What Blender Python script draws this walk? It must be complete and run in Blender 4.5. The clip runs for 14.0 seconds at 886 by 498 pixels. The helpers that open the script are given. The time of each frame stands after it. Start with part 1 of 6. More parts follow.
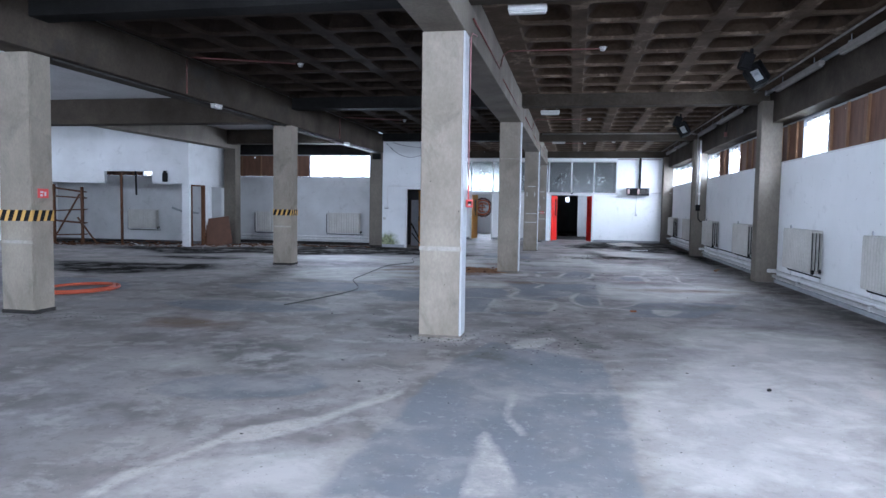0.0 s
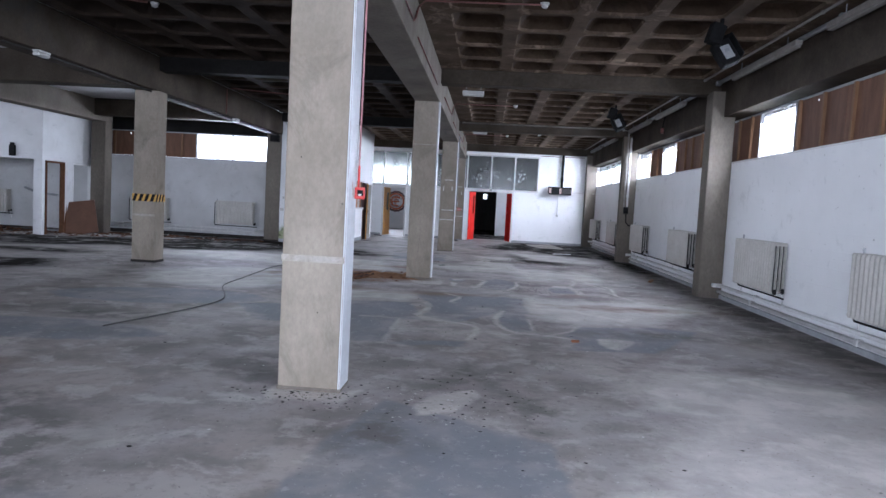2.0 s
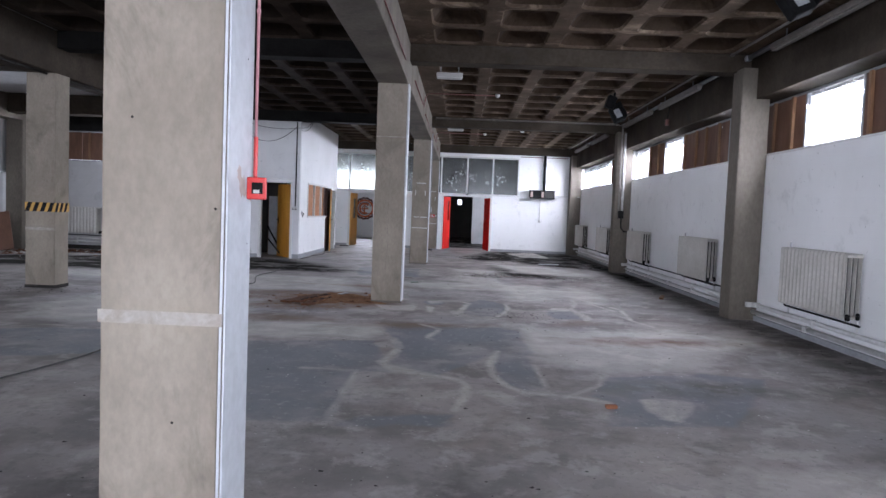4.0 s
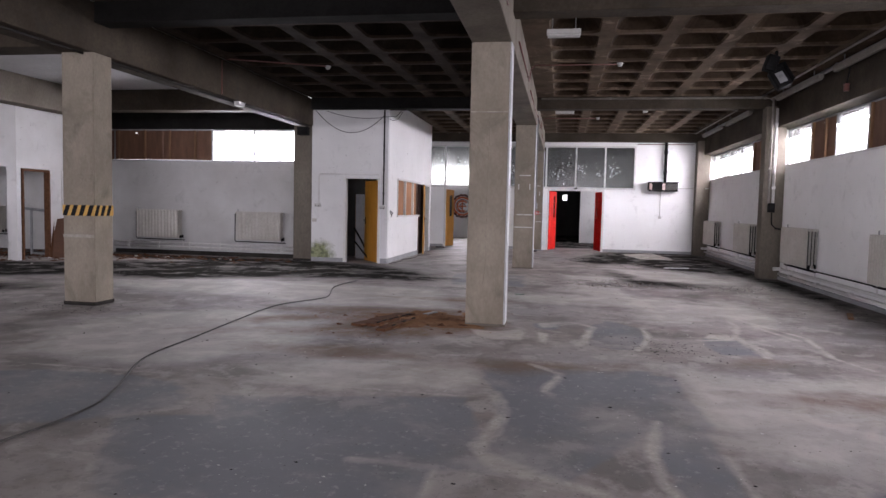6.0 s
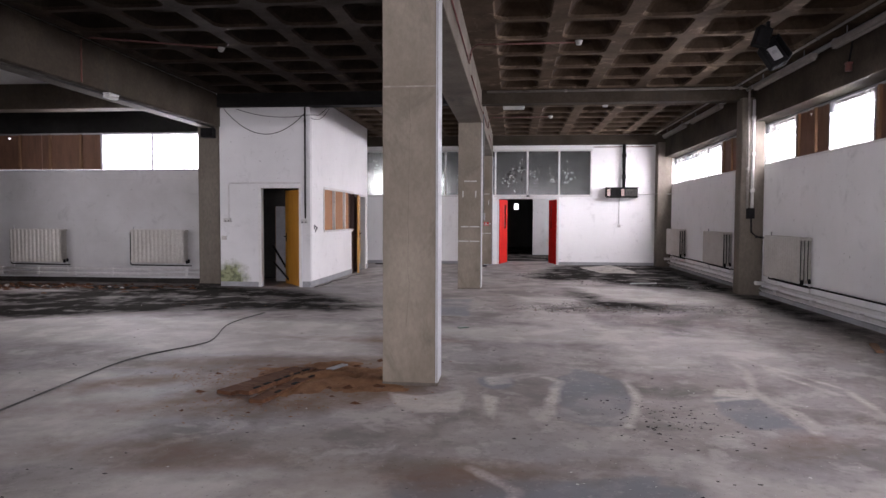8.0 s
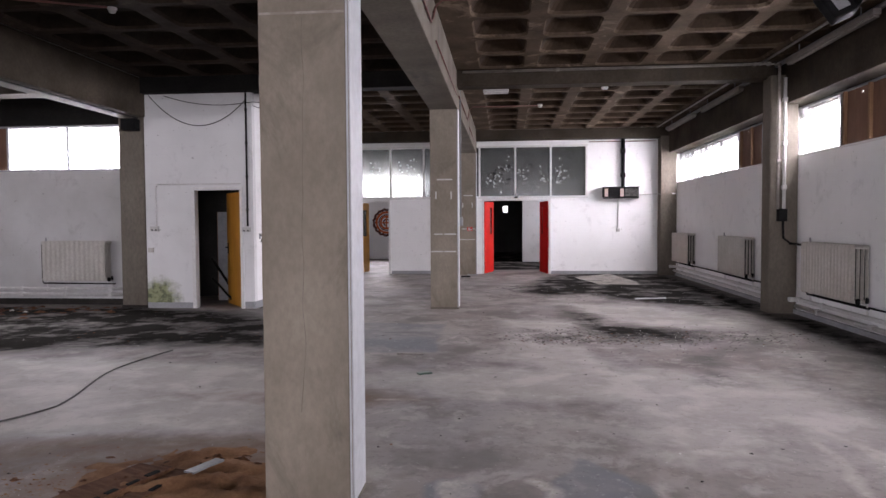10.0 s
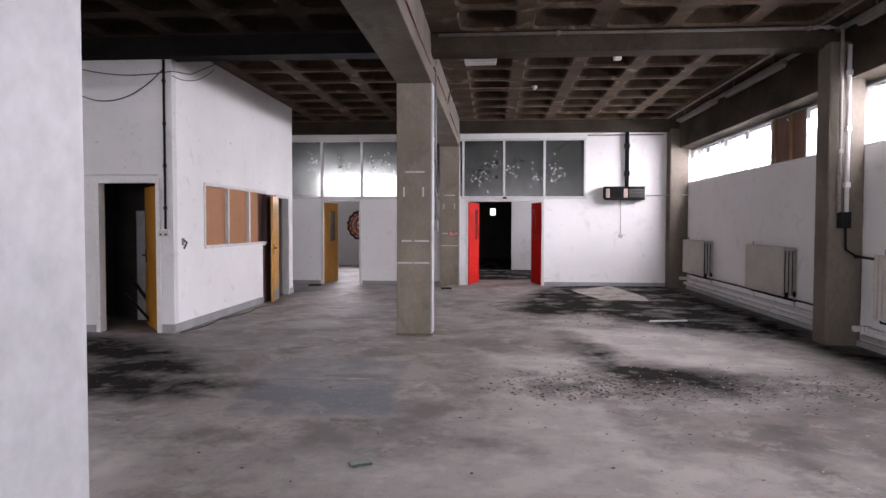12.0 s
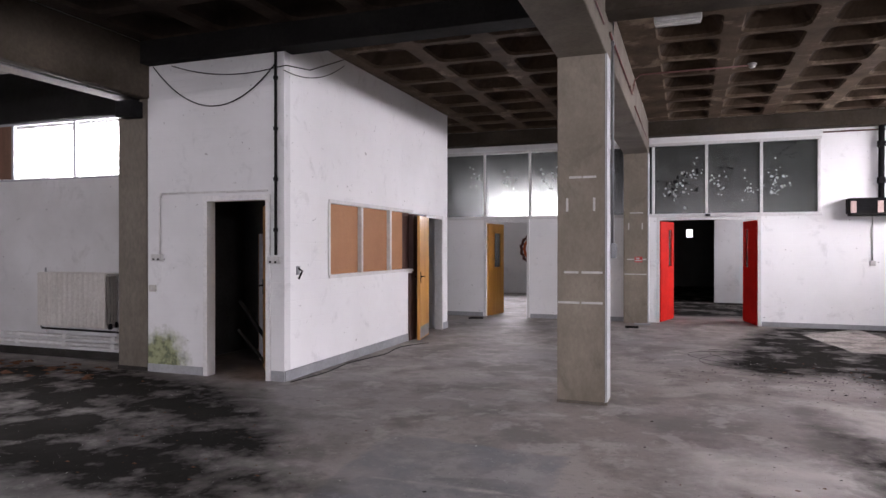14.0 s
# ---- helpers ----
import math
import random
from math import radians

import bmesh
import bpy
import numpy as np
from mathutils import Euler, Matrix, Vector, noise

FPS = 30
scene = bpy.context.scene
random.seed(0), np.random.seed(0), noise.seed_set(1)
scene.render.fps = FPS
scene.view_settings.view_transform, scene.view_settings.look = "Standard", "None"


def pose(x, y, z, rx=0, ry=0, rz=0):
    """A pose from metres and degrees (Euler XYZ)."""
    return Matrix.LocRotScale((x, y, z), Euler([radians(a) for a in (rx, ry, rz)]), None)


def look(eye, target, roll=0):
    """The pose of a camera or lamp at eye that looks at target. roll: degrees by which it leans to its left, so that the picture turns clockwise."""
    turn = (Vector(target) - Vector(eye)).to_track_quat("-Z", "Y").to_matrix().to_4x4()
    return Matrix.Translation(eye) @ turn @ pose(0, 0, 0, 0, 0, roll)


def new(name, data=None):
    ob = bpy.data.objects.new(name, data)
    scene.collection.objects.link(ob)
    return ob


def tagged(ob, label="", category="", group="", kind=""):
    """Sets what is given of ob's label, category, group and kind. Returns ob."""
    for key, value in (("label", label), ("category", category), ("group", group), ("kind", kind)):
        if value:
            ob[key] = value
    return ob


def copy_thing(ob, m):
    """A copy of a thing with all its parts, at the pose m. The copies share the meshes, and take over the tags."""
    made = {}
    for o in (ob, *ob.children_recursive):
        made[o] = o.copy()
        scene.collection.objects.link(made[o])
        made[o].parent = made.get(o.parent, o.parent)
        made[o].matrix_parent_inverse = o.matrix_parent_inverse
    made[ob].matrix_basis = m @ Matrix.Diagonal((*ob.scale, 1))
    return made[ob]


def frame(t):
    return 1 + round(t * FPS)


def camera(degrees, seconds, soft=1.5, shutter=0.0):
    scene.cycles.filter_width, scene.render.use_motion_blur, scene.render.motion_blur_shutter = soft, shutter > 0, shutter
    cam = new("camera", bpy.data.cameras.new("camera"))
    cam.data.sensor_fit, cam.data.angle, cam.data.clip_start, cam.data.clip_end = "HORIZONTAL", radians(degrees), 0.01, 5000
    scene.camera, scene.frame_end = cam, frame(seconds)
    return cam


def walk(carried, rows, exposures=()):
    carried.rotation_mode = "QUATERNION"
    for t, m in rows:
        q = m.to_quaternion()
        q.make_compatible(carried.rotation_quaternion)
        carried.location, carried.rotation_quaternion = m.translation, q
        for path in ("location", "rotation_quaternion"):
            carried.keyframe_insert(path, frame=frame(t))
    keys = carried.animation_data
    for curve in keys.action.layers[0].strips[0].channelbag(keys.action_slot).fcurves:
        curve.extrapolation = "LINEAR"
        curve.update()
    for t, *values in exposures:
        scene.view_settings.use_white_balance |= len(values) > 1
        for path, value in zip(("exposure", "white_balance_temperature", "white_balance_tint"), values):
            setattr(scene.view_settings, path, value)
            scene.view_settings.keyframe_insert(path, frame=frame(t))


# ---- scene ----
cam = camera(66.8, 14.0)
PATH = [
    (0, (-0.003, 0.64, 1.469), (-0.381, 2.6, 1.343), 0.9),
    (0.5, (-0.099, 1.231, 1.464), (-0.453, 3.194, 1.316), 2.3),
    (1, (-0.142, 1.844, 1.436), (-0.369, 3.826, 1.283), 2.6),
    (1.5, (-0.182, 2.476, 1.452), (-0.412, 4.457, 1.298), 3.2),
    (2, (-0.172, 3.062, 1.461), (-0.299, 5.054, 1.327), 3.1),
    (4.5, (-0.408, 6.063, 1.441), (-0.455, 8.06, 1.331), 2.3),
    (5, (-0.487, 6.65, 1.449), (-0.591, 8.643, 1.323), 2.2),
    (5.5, (-0.539, 7.277, 1.447), (-0.793, 9.258, 1.346), 1.4),
    (6, (-0.565, 7.83, 1.434), (-0.908, 9.796, 1.307), 1.3),
    (6.5, (-0.544, 8.41, 1.447), (-0.766, 10.392, 1.297), 0.7),
    (7, (-0.565, 9.01, 1.451), (-0.792, 10.991, 1.295), 1.0),
    (7.5, (-0.575, 9.582, 1.435), (-0.753, 11.571, 1.333), 0.3),
    (8, (-0.556, 10.163, 1.45), (-0.763, 12.15, 1.358), 0.2),
    (8.5, (-0.539, 10.724, 1.472), (-0.698, 12.715, 1.374), -0.1),
    (9, (-0.472, 11.295, 1.498), (-0.633, 13.286, 1.409), -0.4),
    (11.5, (-0.383, 14.249, 1.494), (-0.593, 16.237, 1.412), 0.2),
    (12, (-0.377, 14.86, 1.503), (-0.526, 16.853, 1.429), 0.1),
    (12.5, (-0.428, 15.504, 1.498), (-0.604, 17.497, 1.488), 0.5),
    (13, (-0.466, 16.081, 1.46), (-0.751, 18.06, 1.454), 0.2),
    (13.5, (-0.508, 16.688, 1.484), (-1.118, 18.593, 1.47), 0.4),
    (14, (-0.469, 17.246, 1.523), (-1.153, 19.125, 1.517), -0.0),
]
walk(cam, [(t, look(eye, target, roll)) for t, eye, target, roll in PATH],
     [(0.0, 0.66, 5300, 14), (2.2, 0.58, 5650, 18), (4.6, 0.52, 6050, 21), (6.5, 0.47, 6650, 27), (9.0, 0.47, 6650, 27), (14.0, 0.40, 6650, 27)])

# ---- world, sun and window light ----
world = bpy.data.worlds.new("overcast_sky")
scene.world = world
world.use_nodes = True
wn = world.node_tree
sky = wn.nodes.new("ShaderNodeTexSky")
sky.sky_type, sky.sun_disc = "NISHITA", False
sky.sun_elevation, sky.sun_rotation = radians(48), radians(200)
wn.nodes["Background"].inputs["Strength"].default_value = 0.12
wn.links.new(sky.outputs["Color"], wn.nodes["Background"].inputs["Color"])

sun_data = bpy.data.lights.new("sun", "SUN")
sun_data.energy, sun_data.angle, sun_data.color = 0.6, radians(14), (1.0, 0.97, 0.92)
sun = new("sun", sun_data)
sun.matrix_world = look((0, 0, 40), (12, 27, 0))

DAY = (0.93, 0.97, 1.0)


def window_light(x, y, z, to, wide, high, watts):
    """Sky light entering at one window opening."""
    d = bpy.data.lights.new("window_light", "AREA")
    d.shape, d.size, d.size_y, d.energy, d.color = "RECTANGLE", wide, high, watts, DAY
    o = new("window_light", d)
    o.matrix_world = look((x, y, z), to)
    return o


# The last two panes are out of view, assumed so the foreground gets light.
LIT_RIGHT = [(26.77, 31.3), (24.95, 25.5), (22.57, 23.95), (19.99, 21.32), (16.9, 17.53), (13.59, 14.92), (3.2, 5.6), (-7.5, 1.2)]
for a, b in LIT_RIGHT:
    window_light(4.62, (a + b) / 2, 2.9, (0, (a + b) / 2, -3.0), b - a, 0.75, (115 if a < 26 else 80) * (b - a))
# Lobby window is unseen, assumed because the wall behind the doors is lit.
window_light(4.7, 34.6, 2.86, (0, 34.6, 0.2), 4.4, 0.75, 260)
window_light(-8.46, 24.6, 2.88, (-8.46, 15, -1.5), 2.1, 0.7, 190)
window_light(-20.4, 13, 2.86, (3, 17, 0.6), 14, 0.8, 260)
# Unseen south end of the west strip, added to brighten the east wall.
window_light(-20.4, -1, 2.86, (3, 9, 0.6), 13, 0.8, 620)
# Added lamp at an unseen rear opening, to light the column fronts.
window_light(0.2, -8.6, 1.9, (2.5, 10, -0.6), 6.0, 2.4, 520)
# Added lamp in an unseen side opening, to brighten the east wall.
window_light(-3.4, -3.2, 1.9, (6, 4.0, 1.2), 6.5, 1.8, 520)
window_light(-5.2, 39.4, 2.88, (-4.3, 31, 1.0), 3.0, 0.7, 420)

# ---- materials ----
def nodes_of(name):
    m = bpy.data.materials.new(name)
    m.use_nodes = True
    t = m.node_tree
    return m, t, t.nodes["Principled BSDF"]


def node(t, kind, **sets):
    n = t.nodes.new(kind)
    for key, v in sets.items():
        n.inputs[key.replace("_", " ")].default_value = v
    return n


def noise_tex(t, vec, scale, detail=6.0, rough=0.6, distort=0.0):
    n = node(t, "ShaderNodeTexNoise", Scale=scale, Detail=detail, Roughness=rough, Distortion=distort)
    t.links.new(vec, n.inputs["Vector"])
    return n.outputs["Fac"]


def ramp(t, fac, stops):
    r = t.nodes.new("ShaderNodeValToRGB")
    while len(r.color_ramp.elements) < len(stops):
        r.color_ramp.elements.new(0.5)
    for e, (p, c) in zip(r.color_ramp.elements, stops):
        e.position = p
        e.color = (*c, 1) if len(c) == 3 else (c[0], c[0], c[0], 1)
    t.links.new(fac, r.inputs["Fac"])
    return r.outputs["Color"]


def mixc(t, fac, a, b, mode="MIX"):
    m = t.nodes.new("ShaderNodeMix")
    m.data_type, m.blend_type = "RGBA", mode
    for sock, v in ((m.inputs["Factor"], fac), (m.inputs["A"], a), (m.inputs["B"], b)):
        if isinstance(v, bpy.types.NodeSocket):
            t.links.new(v, sock)
        elif isinstance(v, tuple):
            sock.default_value = (*v, 1)
        else:
            sock.default_value = v
    return m.outputs["Result"]


def mathn(t, op, a, b=0.0, c=0.0, clamp=False):
    m = t.nodes.new("ShaderNodeMath")
    m.operation, m.use_clamp = op, clamp
    for sock, v in zip(m.inputs, (a, b, c)):
        if isinstance(v, bpy.types.NodeSocket):
            t.links.new(v, sock)
        else:
            sock.default_value = v
    return m.outputs[0]


def bump(t, bsdf, height, strength, distance=0.01):
    b = node(t, "ShaderNodeBump", Strength=strength, Distance=distance)
    t.links.new(height, b.inputs["Height"])
    t.links.new(b.outputs["Normal"], bsdf.inputs["Normal"])


def surface(name, light, dark, scale=2.0, fine=40.0, rough=0.8, relief=0.25, metal=0.0, stain=None, stain_amount=0.5, stretch=(1, 1, 1), vary=0.0, speck=0.4):
    """A worn surface: two tones at a broad scale, fine grain, and stains of a third colour."""
    m, t, p = nodes_of(name)
    co = t.nodes.new("ShaderNodeTexCoord").outputs["Object"]
    mp = node(t, "ShaderNodeMapping", Scale=stretch)
    t.links.new(co, mp.inputs["Vector"])
    v = mp.outputs["Vector"]
    broad, grain = noise_tex(t, v, scale, 5), noise_tex(t, v, fine, 3)
    c = mixc(t, ramp(t, broad, [(0.3, (0,)), (0.7, (1,))]), light, dark)
    c = mixc(t, ramp(t, grain, [(0.35, (0,)), (0.75, (speck,))]), c, tuple(0.6 * k for k in dark))
    if stain:
        s = noise_tex(t, v, scale * 0.7, 8, 0.68, 0.6)
        lo = 0.72 - 0.28 * stain_amount
        c = mixc(t, ramp(t, s, [(lo, (0,)), (lo + 0.12, (0.85,))]), c, stain)
    if vary:
        r = t.nodes.new("ShaderNodeObjectInfo").outputs["Random"]
        c = mixc(t, mathn(t, "MULTIPLY", r, vary), c, tuple(0.5 * k for k in dark))
    t.links.new(c, p.inputs["Base Color"])
    rr = mathn(t, "MULTIPLY_ADD", broad, 0.25, rough - 0.12, True)
    t.links.new(rr, p.inputs["Roughness"])
    p.inputs["Metallic"].default_value = metal
    if rough > 0.7:
        p.inputs["Specular IOR Level"].default_value = 0.07
    bump(t, p, mathn(t, "ADD", grain, mathn(t, "MULTIPLY", broad, 0.6)), relief, 0.004)
    return m


CONCRETE = surface("concrete", (0.305, 0.266, 0.216), (0.20, 0.172, 0.136), 2.2, 38, 0.85, 0.16, stain=(0.135, 0.118, 0.094), stain_amount=0.72, stretch=(1, 1, 0.6), speck=0.28)
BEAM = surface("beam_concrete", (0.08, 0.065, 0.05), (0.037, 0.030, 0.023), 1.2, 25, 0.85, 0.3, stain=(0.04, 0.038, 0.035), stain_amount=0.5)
# Near-black tone; on the mid bay cross beams it stands in for shade.
NEARBLACK = surface("near_black_concrete", (0.022, 0.021, 0.02), (0.011, 0.0105, 0.01), 1.2, 25, 0.85, 0.3)
# Pan tone, darker than the ribs: shade of the recess put into the colour.
COFFER = surface("shaded_recess_concrete", (0.066, 0.045, 0.030), (0.034, 0.023, 0.016), 1.4, 22, 0.85, 0.3, stain=(0.017, 0.012, 0.009), stain_amount=0.55)
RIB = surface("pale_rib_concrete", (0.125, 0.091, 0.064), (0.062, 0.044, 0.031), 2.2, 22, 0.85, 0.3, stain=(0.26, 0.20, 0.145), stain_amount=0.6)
# Shaded copies of coffer and rib, for the bays away from the windows.
DIMCOFFER = surface("dim_bay_coffer_concrete", (0.03, 0.022, 0.016), (0.014, 0.010, 0.008), 1.2, 22, 0.85, 0.3)
DIMRIB = surface("dim_bay_rib_concrete", (0.06, 0.045, 0.034), (0.025, 0.019, 0.015), 2.0, 22, 0.85, 0.3, stain=(0.095, 0.072, 0.054), stain_amount=0.45)
PIER = surface("dark_grey_concrete", (0.20, 0.176, 0.146), (0.125, 0.109, 0.09), 1.4, 28, 0.85, 0.35, stain=(0.085, 0.08, 0.07), stain_amount=0.5, stretch=(1, 1, 0.5))
PAINTSIDE = surface("pale_gloss_paint", (0.52, 0.54, 0.56), (0.45, 0.47, 0.49), 1.5, 18, 0.42, 0.12, stain=(0.45, 0.43, 0.39), stain_amount=0.15)
CEILWHITE = surface("white_soffit_paint", (0.62, 0.62, 0.62), (0.5, 0.5, 0.5), 1.0, 20, 0.8, 0.15)
TIMBER = surface("bare_timber", (0.30, 0.16, 0.075), (0.17, 0.085, 0.04), 3, 40, 0.7, 0.3, stretch=(6, 6, 0.8), vary=0.4)
PLY = surface("brown_plywood", (0.20, 0.095, 0.05), (0.11, 0.05, 0.028), 2.5, 35, 0.7, 0.25, stretch=(3, 3, 0.6), vary=0.35)
HARDBOARD = surface("tan_hardboard", (0.42, 0.20, 0.09), (0.36, 0.165, 0.075), 2, 60, 0.65, 0.1)
DOORYELLOW = surface("ochre_varnished_veneer", (0.56, 0.27, 0.035), (0.44, 0.19, 0.025), 2.5, 30, 0.4, 0.1, stretch=(5, 5, 0.5))
DOORRED = surface("red_gloss_paint", (0.62, 0.02, 0.012), (0.5, 0.017, 0.011), 2.0, 20, 0.72, 0.1, stain=(0.3, 0.05, 0.04), stain_amount=0.1)
DARKWOOD = surface("dark_brown_wood", (0.085, 0.04, 0.03), (0.05, 0.025, 0.02), 3, 30, 0.55, 0.15, stretch=(5, 5, 0.6))
WHITEWOOD = surface("white_gloss_woodwork", (0.74, 0.74, 0.73), (0.64, 0.64, 0.62), 4, 25, 0.45, 0.12, stain=(0.4, 0.37, 0.33), stain_amount=0.15)
RADPAINT = surface("yellowed_radiator_paint", (0.55, 0.53, 0.49), (0.45, 0.43, 0.385), 3, 25, 0.45, 0.1, stain=(0.30, 0.22, 0.15), stain_amount=0.2)
PIPEWHITE = surface("white_pipe_paint", (0.68, 0.68, 0.67), (0.55, 0.54, 0.52), 4, 25, 0.45, 0.1, stain=(0.25, 0.2, 0.16), stain_amount=0.3)
BLACK = surface("black_plastic", (0.016, 0.016, 0.017), (0.009, 0.009, 0.009), 5, 30, 0.76, 0.1)
GREYMETAL = surface("galvanised_grey", (0.34, 0.35, 0.36), (0.25, 0.26, 0.27), 4, 30, 0.45, 0.1, metal=0.6)
REDPLASTIC = surface("red_plastic", (0.60, 0.03, 0.025), (0.48, 0.025, 0.02), 4, 20, 0.4, 0.05)
REDPIPE = surface("red_conduit_paint", (0.17, 0.05, 0.04), (0.11, 0.038, 0.032), 4, 20, 0.5, 0.05)
PINKPIPE = surface("faded_red_conduit", (0.52, 0.25, 0.26), (0.42, 0.2, 0.21), 4, 20, 0.5, 0.05)
WHITEPLASTIC = surface("white_plastic", (0.55, 0.55, 0.53), (0.45, 0.45, 0.43), 4, 20, 0.45, 0.05)
TAPEYELLOW = surface("yellow_tape", (0.60, 0.33, 0.045), (0.47, 0.25, 0.035), 5, 20, 0.5, 0.05)
TAPEWHITE = surface("white_tape_residue", (0.66, 0.65, 0.62), (0.52, 0.51, 0.48), 8, 40, 0.7, 0.2)
GREYPAINT = surface("grey_skirting_paint", (0.36, 0.37, 0.385), (0.27, 0.28, 0.29), 3, 25, 0.6, 0.15, stain=(0.15, 0.14, 0.13), stain_amount=0.3)
DULLWHITE = surface("dusty_off_white", (0.30, 0.275, 0.25), (0.20, 0.182, 0.165), 3, 25, 0.6, 0.15, stain=(0.12, 0.1, 0.085), stain_amount=0.5)
GRIME = surface("grimy_black_skirting", (0.05, 0.046, 0.042), (0.025, 0.023, 0.021), 2.5, 25, 0.8, 0.2, stain=(0.13, 0.12, 0.11), stain_amount=0.4)
# Plaster darkened for the unlit corridor and inner room: shade in the colour.
GLOOM = surface("unlit_dark_plaster", (0.10, 0.098, 0.095), (0.06, 0.058, 0.055), 1.2, 25, 0.85, 0.2)
RUSTDIRT = surface("rusty_earth", (0.30, 0.165, 0.09), (0.16, 0.083, 0.044), 6, 60, 0.95, 0.8)


def glow_material(name, colour, strength):
    m, t, p = nodes_of(name)
    p.inputs["Base Color"].default_value = (*colour, 1)
    p.inputs["Emission Color"].default_value = (*colour, 1)
    p.inputs["Emission Strength"].default_value = strength
    return m


SKYGLOW = glow_material("bright_overcast_distance", (0.95, 0.98, 1.0), 1.9)


def wall_paint(name, light, dark, course=0.225, long=0.45, relief=0.35, moss=None):
    """White paint over blockwork: faint courses, grime and scuffs."""
    m, t, p = nodes_of(name)
    geo = t.nodes.new("ShaderNodeNewGeometry")
    sep = t.nodes.new("ShaderNodeSeparateXYZ")
    t.links.new(geo.outputs["Position"], sep.inputs[0])
    comb = t.nodes.new("ShaderNodeCombineXYZ")
    t.links.new(mathn(t, "ADD", sep.outputs[0], sep.outputs[1]), comb.inputs[0])
    t.links.new(sep.outputs[2], comb.inputs[1])
    brick = node(t, "ShaderNodeTexBrick", Scale=1.0, Mortar_Size=0.006, Mortar_Smooth=0.6)
    brick.inputs["Brick Width"].default_value, brick.inputs["Row Height"].default_value = long, course
    t.links.new(comb.outputs[0], brick.inputs["Vector"])
    v = geo.outputs["Position"]
    broad, mid, grain = noise_tex(t, v, 0.6, 5), noise_tex(t, v, 3.0, 8, 0.7, 0.5), noise_tex(t, v, 45, 3)
    c = mixc(t, ramp(t, broad, [(0.35, (0,)), (0.7, (1,))]), light, dark)
    c = mixc(t, ramp(t, mid, [(0.57, (0,)), (0.76, (0.55,))]), c, tuple(0.6 * k for k in dark))
    spots = noise_tex(t, v, 17, 2)
    c = mixc(t, ramp(t, spots, [(0.725, (0,)), (0.75, (0.65,))]), c, (0.2, 0.19, 0.18))
    if moss:
        mx, mz, rx, rz = moss
        u = mathn(t, "MULTIPLY", mathn(t, "SUBTRACT", sep.outputs[0], mx), 1 / rx)
        w = mathn(t, "MULTIPLY", mathn(t, "SUBTRACT", sep.outputs[2], mz), 1 / rz)
        d = mathn(t, "SQRT", mathn(t, "ADD", mathn(t, "MULTIPLY", u, u), mathn(t, "MULTIPLY", w, w)))
        d = mathn(t, "MULTIPLY_ADD", noise_tex(t, v, 5.0, 8, 0.7), 1.1, mathn(t, "SUBTRACT", d, 0.55))
        c = mixc(t, ramp(t, d, [(0.45, (0.95,)), (0.85, (0,))]), c, mixc(t, ramp(t, noise_tex(t, v, 14, 7), [(0.42, (0,)), (0.58, (1,))]), (0.075, 0.092, 0.028), (0.25, 0.28, 0.13)))
    t.links.new(c, p.inputs["Base Color"])
    p.inputs["Roughness"].default_value = 0.62
    h = mathn(t, "ADD", mathn(t, "MULTIPLY", brick.outputs["Fac"], -0.7), mathn(t, "MULTIPLY", grain, 0.35))
    bump(t, p, h, relief, 0.004)
    return m


WALLWHITE = wall_paint("white_painted_blockwork", (0.85, 0.855, 0.855), (0.77, 0.775, 0.77))
WALLMOSS = wall_paint("white_painted_brick_with_moss", (0.72, 0.725, 0.725), (0.60, 0.605, 0.60), 0.075, 0.225, 0.4, (-6.5, 0.14, 0.56, 0.5))
# Greyer than WALLWHITE: dirt plus the weak light on these walls, as colour.
WALLGREY = wall_paint("shaded_dirty_white_wall", (0.56, 0.562, 0.56), (0.41, 0.408, 0.40))


def glass_material(name, tint, rough, clear):
    m, t, p = nodes_of(name)
    co = t.nodes.new("ShaderNodeTexCoord").outputs["Object"]
    n = noise_tex(t, co, 2.2, 8, 0.7, 0.4)
    p.inputs["Base Color"].default_value = (*tint, 1)
    p.inputs["IOR"].default_value = 1.45
    t.links.new(ramp(t, n, [(0.4, (rough,)), (0.7, (rough + 0.12,))]), p.inputs["Roughness"])
    t.links.new(ramp(t, n, [(0.35, (clear,)), (0.65, (clear * 0.6,))]), p.inputs["Transmission Weight"])
    return m


DIRTYGLASS = glass_material("dirty_grey_glass", (0.085, 0.095, 0.088), 0.16, 0.8)
CLEARGLASS = glass_material("clear_window_glass", (0.95, 0.97, 0.97), 0.02, 1.0)

# ---- building helpers ----
def box(bm, x0, x1, y0, y1, z0, z1, bevel=0.0):
    r = bmesh.ops.create_cube(bm, size=1.0)
    for v in r["verts"]:
        v.co = Vector((x0 + (v.co.x + 0.5) * (x1 - x0), y0 + (v.co.y + 0.5) * (y1 - y0), z0 + (v.co.z + 0.5) * (z1 - z0)))
    if bevel:
        es = list({e for v in r["verts"] for e in v.link_edges})
        bmesh.ops.bevel(bm, geom=es, offset=bevel, segments=2, affect="EDGES", profile=0.5)
    return bm


def boxes(rows, bevel=0.0):
    bm = bmesh.new()
    for r in rows:
        box(bm, *r, bevel)
    return bm


